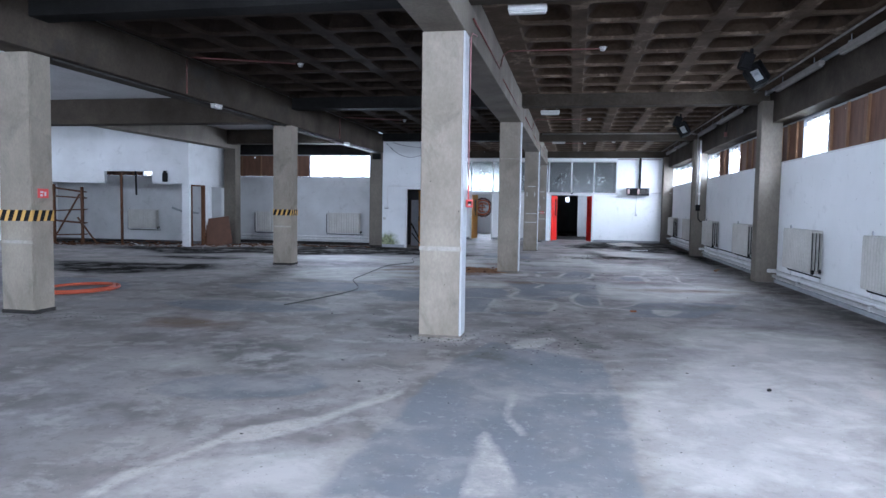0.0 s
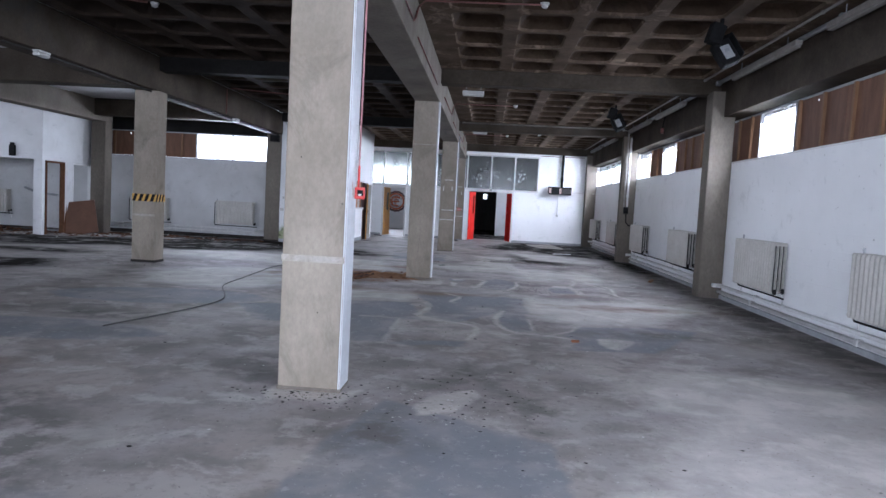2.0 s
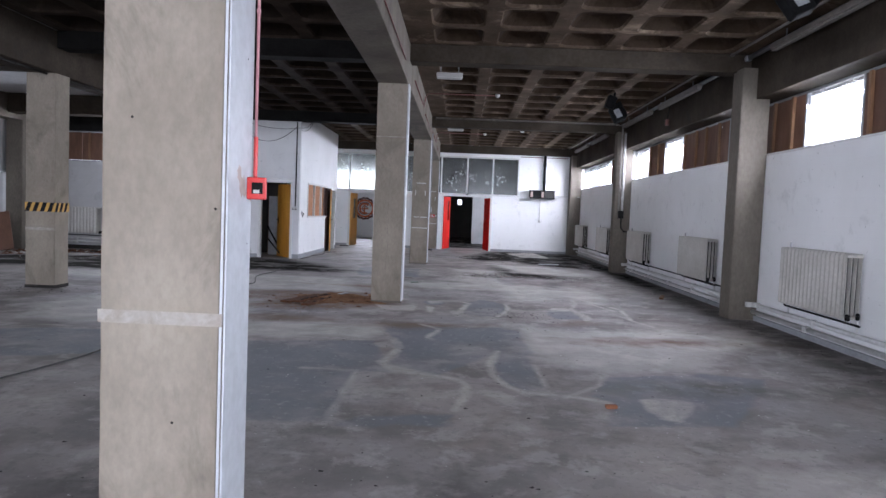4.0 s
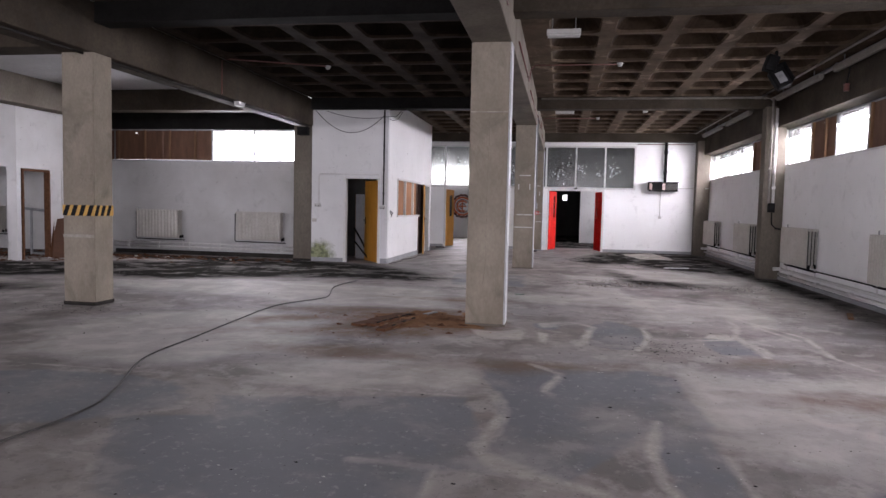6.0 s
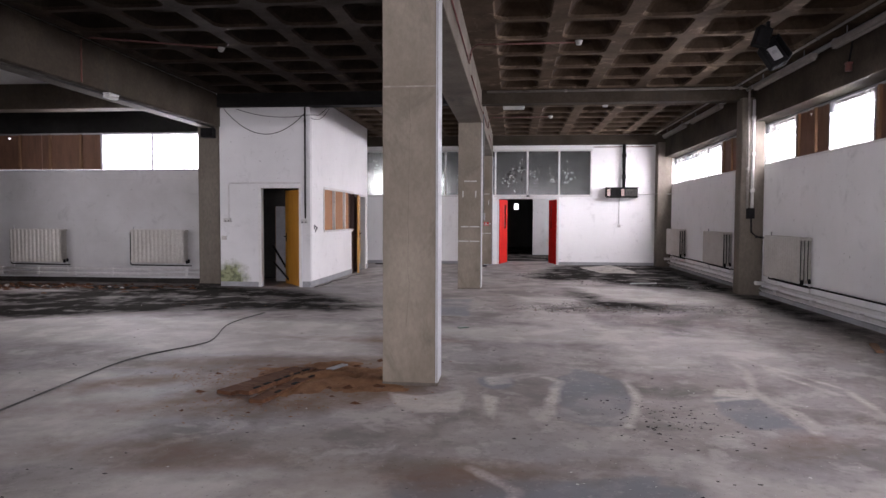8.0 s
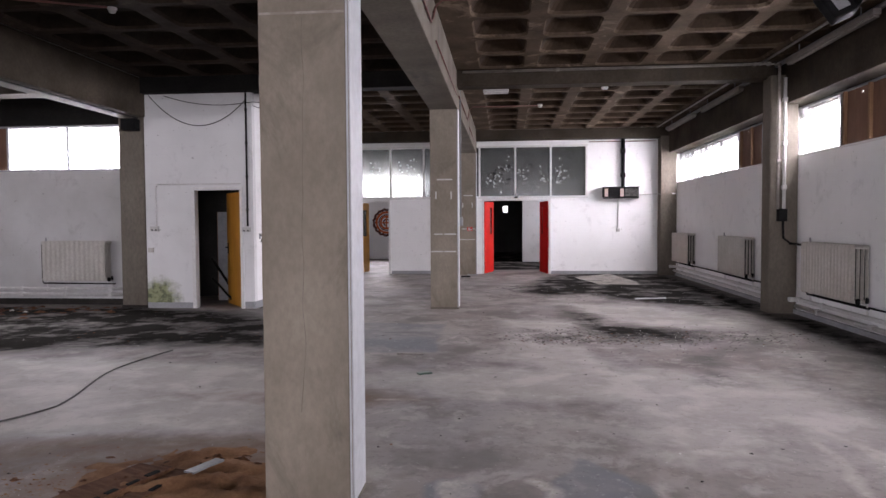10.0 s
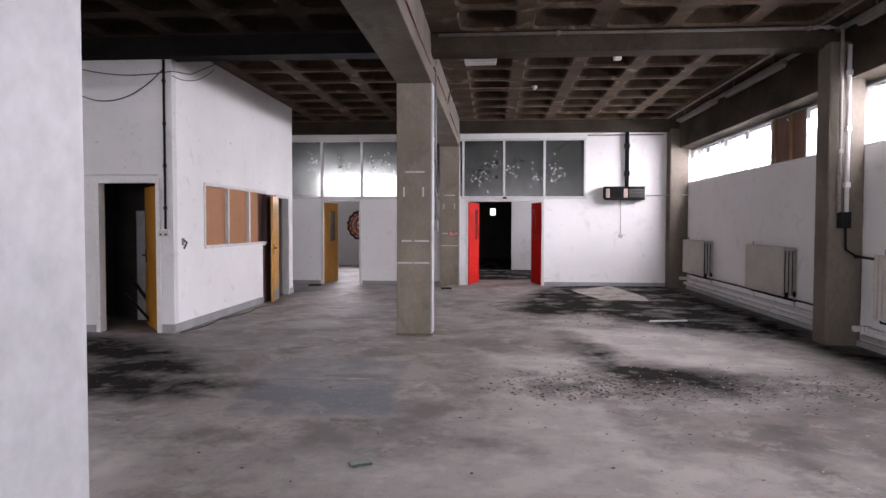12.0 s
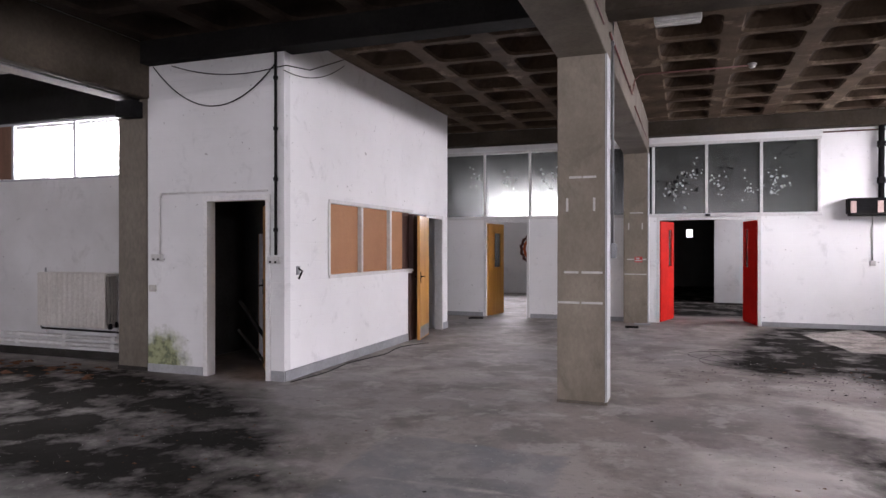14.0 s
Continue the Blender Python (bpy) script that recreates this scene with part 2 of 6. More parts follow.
def tube(points, radius, sides=8, closed=False):
    """A round bar along a line of points."""
    bm = bmesh.new()
    pts = [Vector(p) for p in points]
    rings = []
    for i, p in enumerate(pts):
        d = (pts[min(i + 1, len(pts) - 1)] - pts[max(i - 1, 0)]).normalized()
        up = Vector((0, 0, 1)) if abs(d.z) < 0.9 else Vector((1, 0, 0))
        a = d.cross(up).normalized()
        b = d.cross(a).normalized()
        rings.append([bm.verts.new(p + radius * (math.cos(k * math.tau / sides) * a + math.sin(k * math.tau / sides) * b)) for k in range(sides)])
    for r, q in zip(rings, rings[1:]):
        for k in range(sides):
            bm.faces.new((r[k], r[(k + 1) % sides], q[(k + 1) % sides], q[k]))
    bm.faces.new(rings[0])
    bm.faces.new(rings[-1][::-1])
    return bm


def disc_stack(profile, sides=20, axis="z"):
    """A turned shape from rows of (radius, height)."""
    bm = bmesh.new()
    rings = []
    for r, h in profile:
        ring = []
        for k in range(sides):
            c, s = r * math.cos(k * math.tau / sides), r * math.sin(k * math.tau / sides)
            ring.append(bm.verts.new({"z": (c, s, h), "y": (c, h, s), "x": (h, c, s)}[axis]))
        rings.append(ring)
    for r, q in zip(rings, rings[1:]):
        for k in range(sides):
            bm.faces.new((r[k], r[(k + 1) % sides], q[(k + 1) % sides], q[k]))
    bm.faces.new(rings[0][::-1])
    bm.faces.new(rings[-1])
    return bm


def part(name, bm, material, parent=None, label="", smooth=False):
    bmesh.ops.recalc_face_normals(bm, faces=bm.faces[:])
    me = bpy.data.meshes.new(name)
    bm.to_mesh(me)
    bm.free()
    me.materials.append(material)
    if smooth:
        me.shade_smooth()
    o = new(name, me)
    o.parent = parent
    return tagged(o, label) if label else o


def thing(name, label, category, at=(0, 0, 0), turn=0.0, group=""):
    o = new(name)
    o.empty_display_size = 0.1
    o.matrix_basis = pose(*at, 0, 0, turn)
    return tagged(o, label, category, group)


def setting(name, bm, material, label, category, smooth=False):
    return tagged(part(name, bm, material, None, "", smooth), label, category, "", "structure")


def glass(o):
    o.visible_shadow = False
    return o


# ---- floor ----
def floor_grid():
    """One sheet, finer where the walk passes; each point carries how far (m) it lies inside the floor's old marks (negative outside)."""
    def lines(stops):
        out = []
        for (a, step), (b, _) in zip(stops, stops[1:]):
            n = max(1, round((b - a) / step))
            out += [a + (b - a) * k / n for k in range(n)]
        return np.array(out + [stops[-1][0]])
    xs = lines([(-20.6, 0.2), (-9.0, 0.09), (-2.7, 0.03), (2.7, 0.07), (4.3, 0.4), (6.0, 1)])
    ys = lines([(-9.0, 0.6), (2.0, 0.045), (17.5, 0.08), (31.6, 0.3), (46.0, 1)])
    X, Y = np.meshgrid(xs, ys)
    far = np.full(X.shape, 9.0)

    def line(d, pts, width):
        for (ax, ay), (bx, by) in zip(pts, pts[1:]):
            ux, uy = bx - ax, by - ay
            h = np.clip(((X - ax) * ux + (Y - ay) * uy) / (ux * ux + uy * uy), 0, 1)
            d = np.minimum(d, np.hypot(X - ax - h * ux, Y - ay - h * uy) - width)
        return d

    def blob(d, cx, cy, rx, ry, turn=0.0):
        c, s = math.cos(radians(turn)), math.sin(radians(turn))
        u, v = ((X - cx) * c + (Y - cy) * s) / rx, (-(X - cx) * s + (Y - cy) * c) / ry
        return np.minimum(d, (np.hypot(u, v) - 1) * min(rx, ry))

    def slab(d, x0, x1, y0, y1):
        return np.minimum(d, np.maximum(np.abs(X - (x0 + x1) / 2) - (x1 - x0) / 2, np.abs(Y - (y0 + y1) / 2) - (y1 - y0) / 2))
    def shape(d, pts):
        """An outline of straight edges."""
        near, inside = np.full(X.shape, 9.0), np.zeros(X.shape, bool)
        for (ax, ay), (bx, by) in zip(pts, pts[1:] + pts[:1]):
            ux, uy = bx - ax, by - ay
            h = np.clip(((X - ax) * ux + (Y - ay) * uy) / (ux * ux + uy * uy), 0, 1)
            near = np.minimum(near, np.hypot(X - ax - h * ux, Y - ay - h * uy))
            inside ^= ((ay > Y) != (by > Y)) & (X < ax + (Y - ay) * ux / (uy if abs(uy) > 1e-6 else 1e-6))
        return np.minimum(d, np.where(inside, -near, near))
    # blue-grey paint that has survived
    paint = far
    for q in ([(-1.22, 3.75), (-1.23, 4.48), (-1.18, 5.42), (-1.1, 6.86), (-0.84, 7.89), (0.3, 7.23), (0.41, 5.53), (0.41, 4.12)],
              [(0.14, 12.46), (0.37, 12.67), (0.43, 12.12), (0.44, 11.08), (0.27, 10.94), (0.14, 11.08), (0.06, 11.38), (0.04, 11.88)],
              [(1.08, 11.55), (2.05, 11.87), (2.6, 11.75), (1.72, 10.24), (0.74, 10.1), (0.9, 10.69), (0.78, 10.87)],
              [(-3.02, 12.38), (-2.3, 12.53), (-1.21, 12.77), (-0.98, 11.85), (-1, 11.61), (-0.87, 11.38), (-1.19, 11.33), (-1.16, 9.91), (-1.87, 9.81)],):
        paint = shape(paint, q)
    for q in ([(-0.99, 10.08), (-0.33, 10.18), (-0.34, 9.95), (-1.12, 9.84)],
              [(-0.14, 16.26), (0.07, 16.68), (0.22, 16.47), (0.43, 16.25), (0.41, 15.73), (0.36, 15.33), (0.19, 14.89), (-0.02, 14.89), (-0.23, 15.12), (-0.2, 15.69), (-0.23, 16.09)],
              [(1.06, 15.77), (1.43, 15.82), (1.44, 15.44), (1.46, 14.98), (1.09, 14.95), (1, 15.28)],
              [(-2.75, 22.25), (-1.29, 22.12), (-1.26, 20.86), (-1.18, 20.05), (-2.47, 19.95), (-2.64, 20.75)],):
        paint = shape(paint, q)
    for q in (
              [(-1.24, 13.77), (0.26, 13.96), (0.15, 12.49), (-0.5, 11.3), (-0.95, 11.69), (-0.93, 12.11), (-1, 12.9)],
              [(-3.45, 11.77), (-2.38, 12.04), (-1.59, 11.28), (-1.59, 10.9), (-2.77, 10.63)],
              [(-1.22, 13.71), (0.47, 13.86), (0.45, 13.03), (0.48, 12.34), (-0.86, 12.13), (-0.95, 12.72)],):
        paint = shape(paint, q)
    for r in ((-0.69, 16.07, 0.16, 0.24), (-9.42, 10.68, 2.0, 1.2), (-4.62, 9.52, 1.2, 0.5), (-4.6, 12.0, 1.4, 0.7, 10), (-2.6, 5.6, 0.7, 0.4, 20)):
        paint = blob(paint, *r)
    # pale lime bloom along old joints, leaks and puddle rims
    lime = far
    for w, pts in ((0.035, [(-1.03, 12.88), (-0.92, 12.51), (-0.99, 11.93), (-1, 11.68), (-0.88, 11.44), (-0.54, 11.34), (-0.29, 11.23), (-0.22, 11.05), (-0.24, 10.7), (-0.31, 10.33)]),
                   (0.035, [(0.12, 12.52), (0.01, 11.87), (0.02, 11.44), (0.11, 11.1), (0.26, 10.88), (0.51, 10.87), (0.79, 10.77), (0.89, 10.71)]),
                   (0.02, [(1.01, 11.54), (0.93, 11.25), (0.75, 11.02), (0.52, 10.73)]),
                   (0.02, [(0.44, 11.95), (0.46, 11.08)]),
                   (0.02, [(-1.7, 11.4), (-1.2, 11.39), (-1.18, 9.86)]),):
        lime = line(lime, pts, w)
    for w, pts in ((0.03, [(1.01, 12.76), (1.31, 12.72), (1.65, 12.85), (1.47, 12.54)]),
                   (0.03, [(1.01, 15.65), (1.5, 15.83), (1.51, 14.88)]),
                   (0.03, [(1.82, 17.37), (2.27, 16.14), (2.17, 15.05), (2.34, 14.56)]),
                   (0.02, [(-0.43, 5.84), (-0.43, 5.32), (-0.29, 4.93)]),
                   (0.03, [(1.78, 6.49), (1.88, 6.26), (1.94, 5.98)]),):
        lime = line(lime, pts, w)
    for w, pts in ((0.012, [(-0.21, 5.98), (0.41, 6.09)]),
                   (0.045, [(-0.24, 16.29), (-0.14, 16.16), (-0.22, 15.67), (-0.27, 15.2), (-0.33, 15.01)]),
                   (0.03, [(0.45, 16.25), (0.46, 15.63), (0.36, 15.24), (0.26, 14.91)]),
                   (0.035, [(1.66, 17.08), (1.66, 16.71), (1.47, 16.03), (1.48, 15.64), (1.58, 15.36), (1.57, 15)]),
                   (0.03, [(1.9, 17), (1.95, 16.52), (2.13, 15.97)]),):
        lime = line(lime, pts, w)
    for w, pts in ((0.012, [(-1.48, 18), (-0.5, 18.05)]),
                   (0.012, [(1.12, 17.93), (2.31, 17.92)]),
                   (0.012, [(-2.43, 21.24), (-1.32, 21.28)]),
                   (0.02, [(-0.98, 12.9), (-0.9, 12), (-1.04, 11.81), (-1, 11.68), (-0.65, 11.46), (-0.36, 11.23)]),
                   (0.03, [(-1.01, 12.98), (-0.91, 12.48), (-0.93, 12.12)]),):
        lime = line(lime, pts, w)
    for w, pts in ((0.03, [(-0.79, 14), (-0.52, 13.69), (-0.66, 13.09), (-0.59, 13)]),
                   (0.02, [(-1.09, 20.98), (-1.01, 21.21), (-0.87, 20.89), (-0.93, 20.64), (-1.05, 20.67)]),):
        lime = line(lime, pts, w)
    for q in ([(-2.37, 3.49), (-2.37, 3.8), (-2.26, 4.08), (-2.13, 4.49), (-2.05, 4.71), (-1.69, 5.01), (-1.49, 5.42), (-1.29, 5.88), (-1.27, 5.68), (-1.57, 5.02), (-1.74, 4.64), (-1.91, 4.43), (-2.07, 4.38), (-2.16, 4.09), (-2.25, 3.85), (-2.3, 3.5)],
              [(-0.52, 3.92), (-0.52, 4.22), (-0.55, 4.66), (-0.53, 4.93), (-0.45, 4.74), (-0.32, 4.35), (-0.26, 3.98)],
              [(1.18, 10.83), (1.32, 10.9), (1.61, 10.85), (1.49, 10.56), (1.31, 10.28), (1.21, 10.32), (1.13, 10.51)],
              [(-0.06, 10.76), (0.05, 10.81), (0.17, 10.77), (0.04, 10.67)],):
        lime = shape(lime, q)
    for q in ([(-1.56, 15.61), (-1.35, 15.54), (-1.14, 15.61), (-0.99, 15.76), (-0.93, 15.54), (-0.95, 15.11), (-1.22, 15.07), (-1.44, 15.26)],
              [(-0.79, 16.26), (-0.6, 16.33), (-0.55, 16.03), (-0.75, 15.95)],
              [(-0.81, 15.71), (-0.66, 15.54), (-0.69, 14.96), (-0.75, 15.08)],
              [(1.18, 16.07), (1.49, 16.09), (1.44, 15.83), (1.09, 15.81)],):
        lime = shape(lime, q)
    for q in ([(1.39, 30.31), (2.48, 31.54), (2.77, 29.11), (2.69, 28.28), (1.78, 28.4)],
              [(-0.62, 7.84), (-0.49, 8.13), (-0.2, 8.33), (-0.15, 8.11), (-0.34, 7.71), (-0.57, 7.59)],
              [(-1.76, 7.89), (-1.72, 8.09), (-1.21, 7.99), (-1.06, 8.1), (-1.12, 7.76), (-1.7, 7.75)],
              [(2.37, 6.72), (2.6, 6.78), (2.37, 6.23)],):
        lime = shape(lime, q)
    lime = line(lime, [(-8.37, 12.92), (-1.19, 12.8)], 0.006)
    # bare pale concrete
    bare = shape(far, [(-3.0, 12.86), (-1.22, 12.86), (-1.22, 13.75), (-2.6, 13.7)])
    for q in ([(-1.86, 4.34), (-1.24, 4.46), (-1.23, 3.75), (-2.28, 3.51), (-2.1, 4)],
              [(0.41, 5.53), (0.41, 6.05), (1.86, 8.81), (3.09, 7.97), (1.62, 4.41), (0.42, 4.13)],
              [(0.54, 14.29), (1.2, 13.83), (2.49, 14.43), (3.27, 13.75), (2.12, 12.03), (1.1, 11.7), (0.55, 12.14), (0.42, 12.9)],
              [(-0.47, 22.6), (1.13, 22.66), (0.41, 20.11), (1.11, 18.4), (1.81, 17.92), (1.18, 16.71), (0.6, 16.68), (0.53, 18.37), (-0.34, 19.66)],):
        bare = shape(bare, q)
    for q in ([(0.67, 24.7), (2.17, 24.32), (3.08, 22.48), (2.87, 21.89), (1.57, 22.06), (0.95, 23.34)],
              [(-6.14, 21.56), (-5.63, 22.19), (-5.07, 21.84), (-5.53, 21.29)],
              [(-3.54, 21.44), (-2.94, 21.25), (-2.77, 20.86), (-3.34, 21.11)],
              [(-7.5, 21.05), (-6.52, 21.39), (-6.11, 20.55), (-6.79, 20.17)],):
        bare = shape(bare, q)
    for q in ([(-5.2, 17.43), (-5.07, 19.45), (-2.65, 19.18), (-2.07, 17.06), (-3.23, 16.99), (-3.57, 16.43)],):
        bare = shape(bare, q)
    for r in ((-7.15, 21.62, 1.1, 0.2, 5), (-5.47, 21.09, 0.8, 0.18, -5), (-4.57, 14.58, 1.4, 1.5), (-3.03, 6.4, 0.7, 0.3, 30), (-5.62, 18.4, 2.5, 1.0), (0.34, 18.63, 2.0, 0.6), (-2.23, 13.3, 0.8, 0.5), (1.94, 17.98, 0.4, 1.2), (2.2, 8.6, 1.1, 0.9)):
        bare = blob(bare, *r)
    rust = far
    for r in ((-2.3, 15.97, 1.0, 0.95), (-3.3, 16.5, 0.7, 0.25, 15), (-3.0, 15.2, 0.6, 0.2, 20), (-3.68, 15.77, 0.7, 0.2, 30), (-2.64, 13.99, 0.7, 0.2), (-1.78, 15.82, 0.3, 0.3), (-4.62, 8.05, 0.5, 0.3), (-3.06, 14.97, 0.9, 0.15, 10), (1.37, 14.73, 0.2, 0.08, 40), (2.0, 13.4, 0.9, 0.2, 10), (-0.9, 13.9, 0.6, 0.15, 15), (-2.1, 18.0, 0.6, 0.2)):
        rust = blob(rust, *r)
    # black growth where the roof leaks; the corridor floor's shade joins this mask below
    damp = far
    for q in ([(0.78, 30.8), (1.85, 31.95), (3.99, 32.15), (4.01, 28.69), (4.04, 24.48), (3.58, 23.48), (2.96, 24.39), (2.15, 24.83), (1.6, 25.35), (1.31, 26.31), (0.43, 25.89), (-0.06, 26.57), (0.16, 28.36)],
              [(-5.73, 23.2), (-4.96, 23.27), (-4.25, 21.88), (-3.75, 21.49), (-3.15, 21.41), (-3.03, 20.93), (-3.2, 20.5), (-3.33, 20.27), (-3.85, 20.26)],
              [(-7.11, 22.18), (-6.76, 23.32), (-5.41, 23.4), (-4.8, 22.74), (-4.07, 21.7), (-3.42, 21.49), (-2.8, 21.07), (-2.59, 20.82), (-4.4, 20.16)],
              [(-7.33, 20), (-6.69, 20.27), (-5.72, 20.46), (-5.02, 20.25), (-2.89, 20.43), (-3.18, 21.51), (-4.65, 23.08), (-6.81, 23.8), (-10.23, 23.71)],
              [(-9.01, 19.04), (-7.56, 18.95), (-6.44, 19.7), (-4.12, 20.47), (-3.02, 21.02), (-4.53, 21.8), (-6.45, 23.05), (-9.24, 22.47), (-11.01, 21.43)],):
        damp = shape(damp, q)
    for q in ([(0.57, 23.73), (0.72, 23.53), (0.95, 22.01), (0.73, 21.93), (0.53, 22.75)],
              [(0.64, 23.41), (0.84, 23.41), (1.15, 22.17), (2.18, 21.71), (1.81, 20.87), (0.7, 21.36)],
              [(-12.6, 15.07), (-10.22, 15.14), (-8.37, 15.54), (-7.83, 14.34), (-9.13, 12.67), (-10.58, 12.76)],
              [(-13.47, 19.47), (-10.26, 22.34), (-8.95, 19.56), (-11.2, 17.8)],):
        damp = shape(damp, q)
    for r in ((-11.64, 20, 3.2, 1.0), (-10.22, 23.3, 3.0, 0.6), (-16.44, 22.76, 3.5, 1.4), (-9.88, 17.12, 1.3, 0.5), (3.84, 21.89, 0.3, 2.0)):
        damp = blob(damp, *r)
    # worn dirty ground
    grit = far
    for q in ([(-0.22, 21.78), (1.3, 21.47), (1.22, 20.76), (0.24, 20.59), (-0.21, 20.95)],
              [(1.5, 21.78), (2.53, 21.62), (3.16, 21.22), (2.55, 20.6), (1.5, 20.88)],
              [(1.55, 19.58), (1.7, 19.26), (1.76, 18.77), (1.52, 18.75), (1.5, 19.2)],
              [(1.43, 20.16), (2.29, 20.41), (1.92, 19.39), (1.52, 19.37)],
              [(-0.81, 8.17), (-0.63, 9.18), (-0.16, 9.32), (0.35, 8.48), (0.46, 7.77), (0.27, 7.38), (0.06, 7.94), (-0.15, 8.35), (-0.61, 7.99)],):
        grit = shape(grit, q)
    for q in ([(-1.2, 7.26), (-0.75, 7.74), (-0.44, 7.01), (-0.98, 6.81)],
              [(-3.98, 7.02), (-3.31, 7.64), (-2.52, 6.99), (-2.36, 6.08), (-2.97, 6.02)],
              [(-2.13, 7.98), (-2.04, 8.76), (-1.83, 8.41), (-1.72, 7.93)],
              [(2.76, 12.56), (3.11, 12.63), (2.79, 12.07)],
              [(-3.24, 7.12), (-2.52, 7.06), (-2.27, 6.53), (-2.77, 6.51)],):
        grit = shape(grit, q)
    for r in ((3.85, 12.6, 0.35, 4.5), (3.75, 19.58, 0.35, 3.6), (2.29, 11.3, 1.3, 0.25, 5), (0.76, 15.97, 0.3, 0.15), (-2.07, 8.8, 0.5, 0.2), (-4.61, 10.45, 0.8, 0.2)):
        grit = blob(grit, *r)
    nx, ny = len(xs), len(ys)
    verts = np.stack([X.ravel(), Y.ravel(), np.zeros(X.size)], 1)
    i = (np.arange(ny - 1)[:, None] * nx + np.arange(nx - 1)[None, :]).ravel()
    faces = np.stack([i, i + 1, i + nx + 1, i + nx], 1)
    me = bpy.data.meshes.new("floor")
    me.vertices.add(len(verts))
    me.vertices.foreach_set("co", verts.ravel())
    me.loops.add(faces.size)
    me.loops.foreach_set("vertex_index", faces.ravel().astype(np.int32))
    me.polygons.add(len(faces))
    me.polygons.foreach_set("loop_start", np.arange(len(faces), dtype=np.int32) * 4)
    me.update(calc_edges=True)
    # Slab that darkens the whole corridor floor: its shade put into this mask.
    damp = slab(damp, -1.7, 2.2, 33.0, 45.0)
    for key, d in (("paint", paint), ("lime", lime), ("bare", bare), ("rust", rust), ("damp", damp), ("grit", grit)):
        me.attributes.new(key, "FLOAT", "POINT").data.foreach_set("value", (-d).ravel().astype(np.float32))
    return me


def floor_material():
    m, t, p = nodes_of("worn_concrete_screed")
    pos = t.nodes.new("ShaderNodeNewGeometry").outputs["Position"]

    def mark(name):
        a = t.nodes.new("ShaderNodeAttribute")
        a.attribute_name = name
        return a.outputs["Fac"]
    big, mid, fine = noise_tex(t, pos, 0.30, 5, 0.6, 0.3), noise_tex(t, pos, 1.35, 8, 0.62, 0.1), noise_tex(t, pos, 28, 4)
    wear = noise_tex(t, pos, 0.62, 7, 0.58, 0.15)
    edge = noise_tex(t, pos, 3.2, 9, 0.66)

    def mask(name, ragged, soft, noisy=None):
        """Inside a mark, with an edge made ragged by noise over about that many metres."""
        d = mathn(t, "MULTIPLY_ADD", mathn(t, "SUBTRACT", noisy or edge, 0.5), ragged, mark(name))
        return mathn(t, "MULTIPLY_ADD", d, 1 / soft, 0.5, True)
    drag = noise_tex(t, pos, 2.3, 9, 0.66, 0.25)
    speckle = noise_tex(t, pos, 13.0, 7, 0.72)
    c = mixc(t, ramp(t, big, [(0.40, (0,)), (0.58, (1,))]), (0.255, 0.238, 0.236), (0.24, 0.21, 0.194))
    c = mixc(t, ramp(t, wear, [(0.45, (0,)), (0.60, (0.5,))]), c, (0.395, 0.358, 0.334))
    c = mixc(t, ramp(t, mid, [(0.47, (0,)), (0.62, (0.8,))]), c, (0.15, 0.134, 0.126))
    c = mixc(t, ramp(t, drag, [(0.53, (0,)), (0.60, (0.5,))]), c, (0.41, 0.385, 0.362))
    c = mixc(t, ramp(t, noise_tex(t, pos, 4.7, 8, 0.7, 0.3), [(0.54, (0,)), (0.60, (0.4,))]), c, (0.165, 0.155, 0.15))
    c = mixc(t, ramp(t, speckle, [(0.54, (0,)), (0.66, (0.5,))]), c, (0.13, 0.122, 0.115))
    c = mixc(t, mathn(t, "MULTIPLY", mask("bare", 0.7, 0.35, edge), ramp(t, drag, [(0.40, (0.85,)), (0.62, (0.25,))])), c, (0.50, 0.475, 0.445))
    c = mixc(t, mathn(t, "MULTIPLY", mask("paint", 0.26, 0.06), ramp(t, mathn(t, "MULTIPLY_ADD", wear, 0.6, mathn(t, "MULTIPLY", drag, 0.4)), [(0.46, (0.9,)), (0.60, (0.35,))])), c, (0.16, 0.169, 0.188))
    c = mixc(t, mathn(t, "MULTIPLY", mask("paint", 0.26, 0.06), ramp(t, speckle, [(0.56, (0,)), (0.64, (0.5,))])), c, (0.36, 0.35, 0.345))
    c = mixc(t, mathn(t, "MULTIPLY", mask("grit", 0.9, 0.35, wear), ramp(t, edge, [(0.42, (0.1,)), (0.55, (0.85,))])), c, (0.10, 0.092, 0.085))
    c = mixc(t, mathn(t, "MULTIPLY", mask("rust", 0.8, 0.35, mid), ramp(t, edge, [(0.3, (0.35,)), (0.6, (0.9,))])), c, (0.145, 0.082, 0.048))
    dampshade = mathn(t, "MULTIPLY", mask("damp", 1.2, 0.45, drag), ramp(t, mathn(t, "MULTIPLY_ADD", mid, 0.7, mathn(t, "MULTIPLY", drag, 0.3)), [(0.50, (1,)), (0.66, (0.2,))]))
    c = mixc(t, mathn(t, "MULTIPLY", dampshade, 0.95), c, (0.016, 0.0155, 0.014))
    lime = mathn(t, "MULTIPLY", mask("lime", 0.15, 0.05), ramp(t, drag, [(0.44, (1,)), (0.60, (0.4,))]))
    c = mixc(t, mathn(t, "MULTIPLY", lime, mathn(t, "MULTIPLY", ramp(t, fine, [(0.3, (0.65,)), (0.6, (1,))]), ramp(t, speckle, [(0.5, (1,)), (0.66, (0.5,))]))), c, (0.47, 0.432, 0.398))
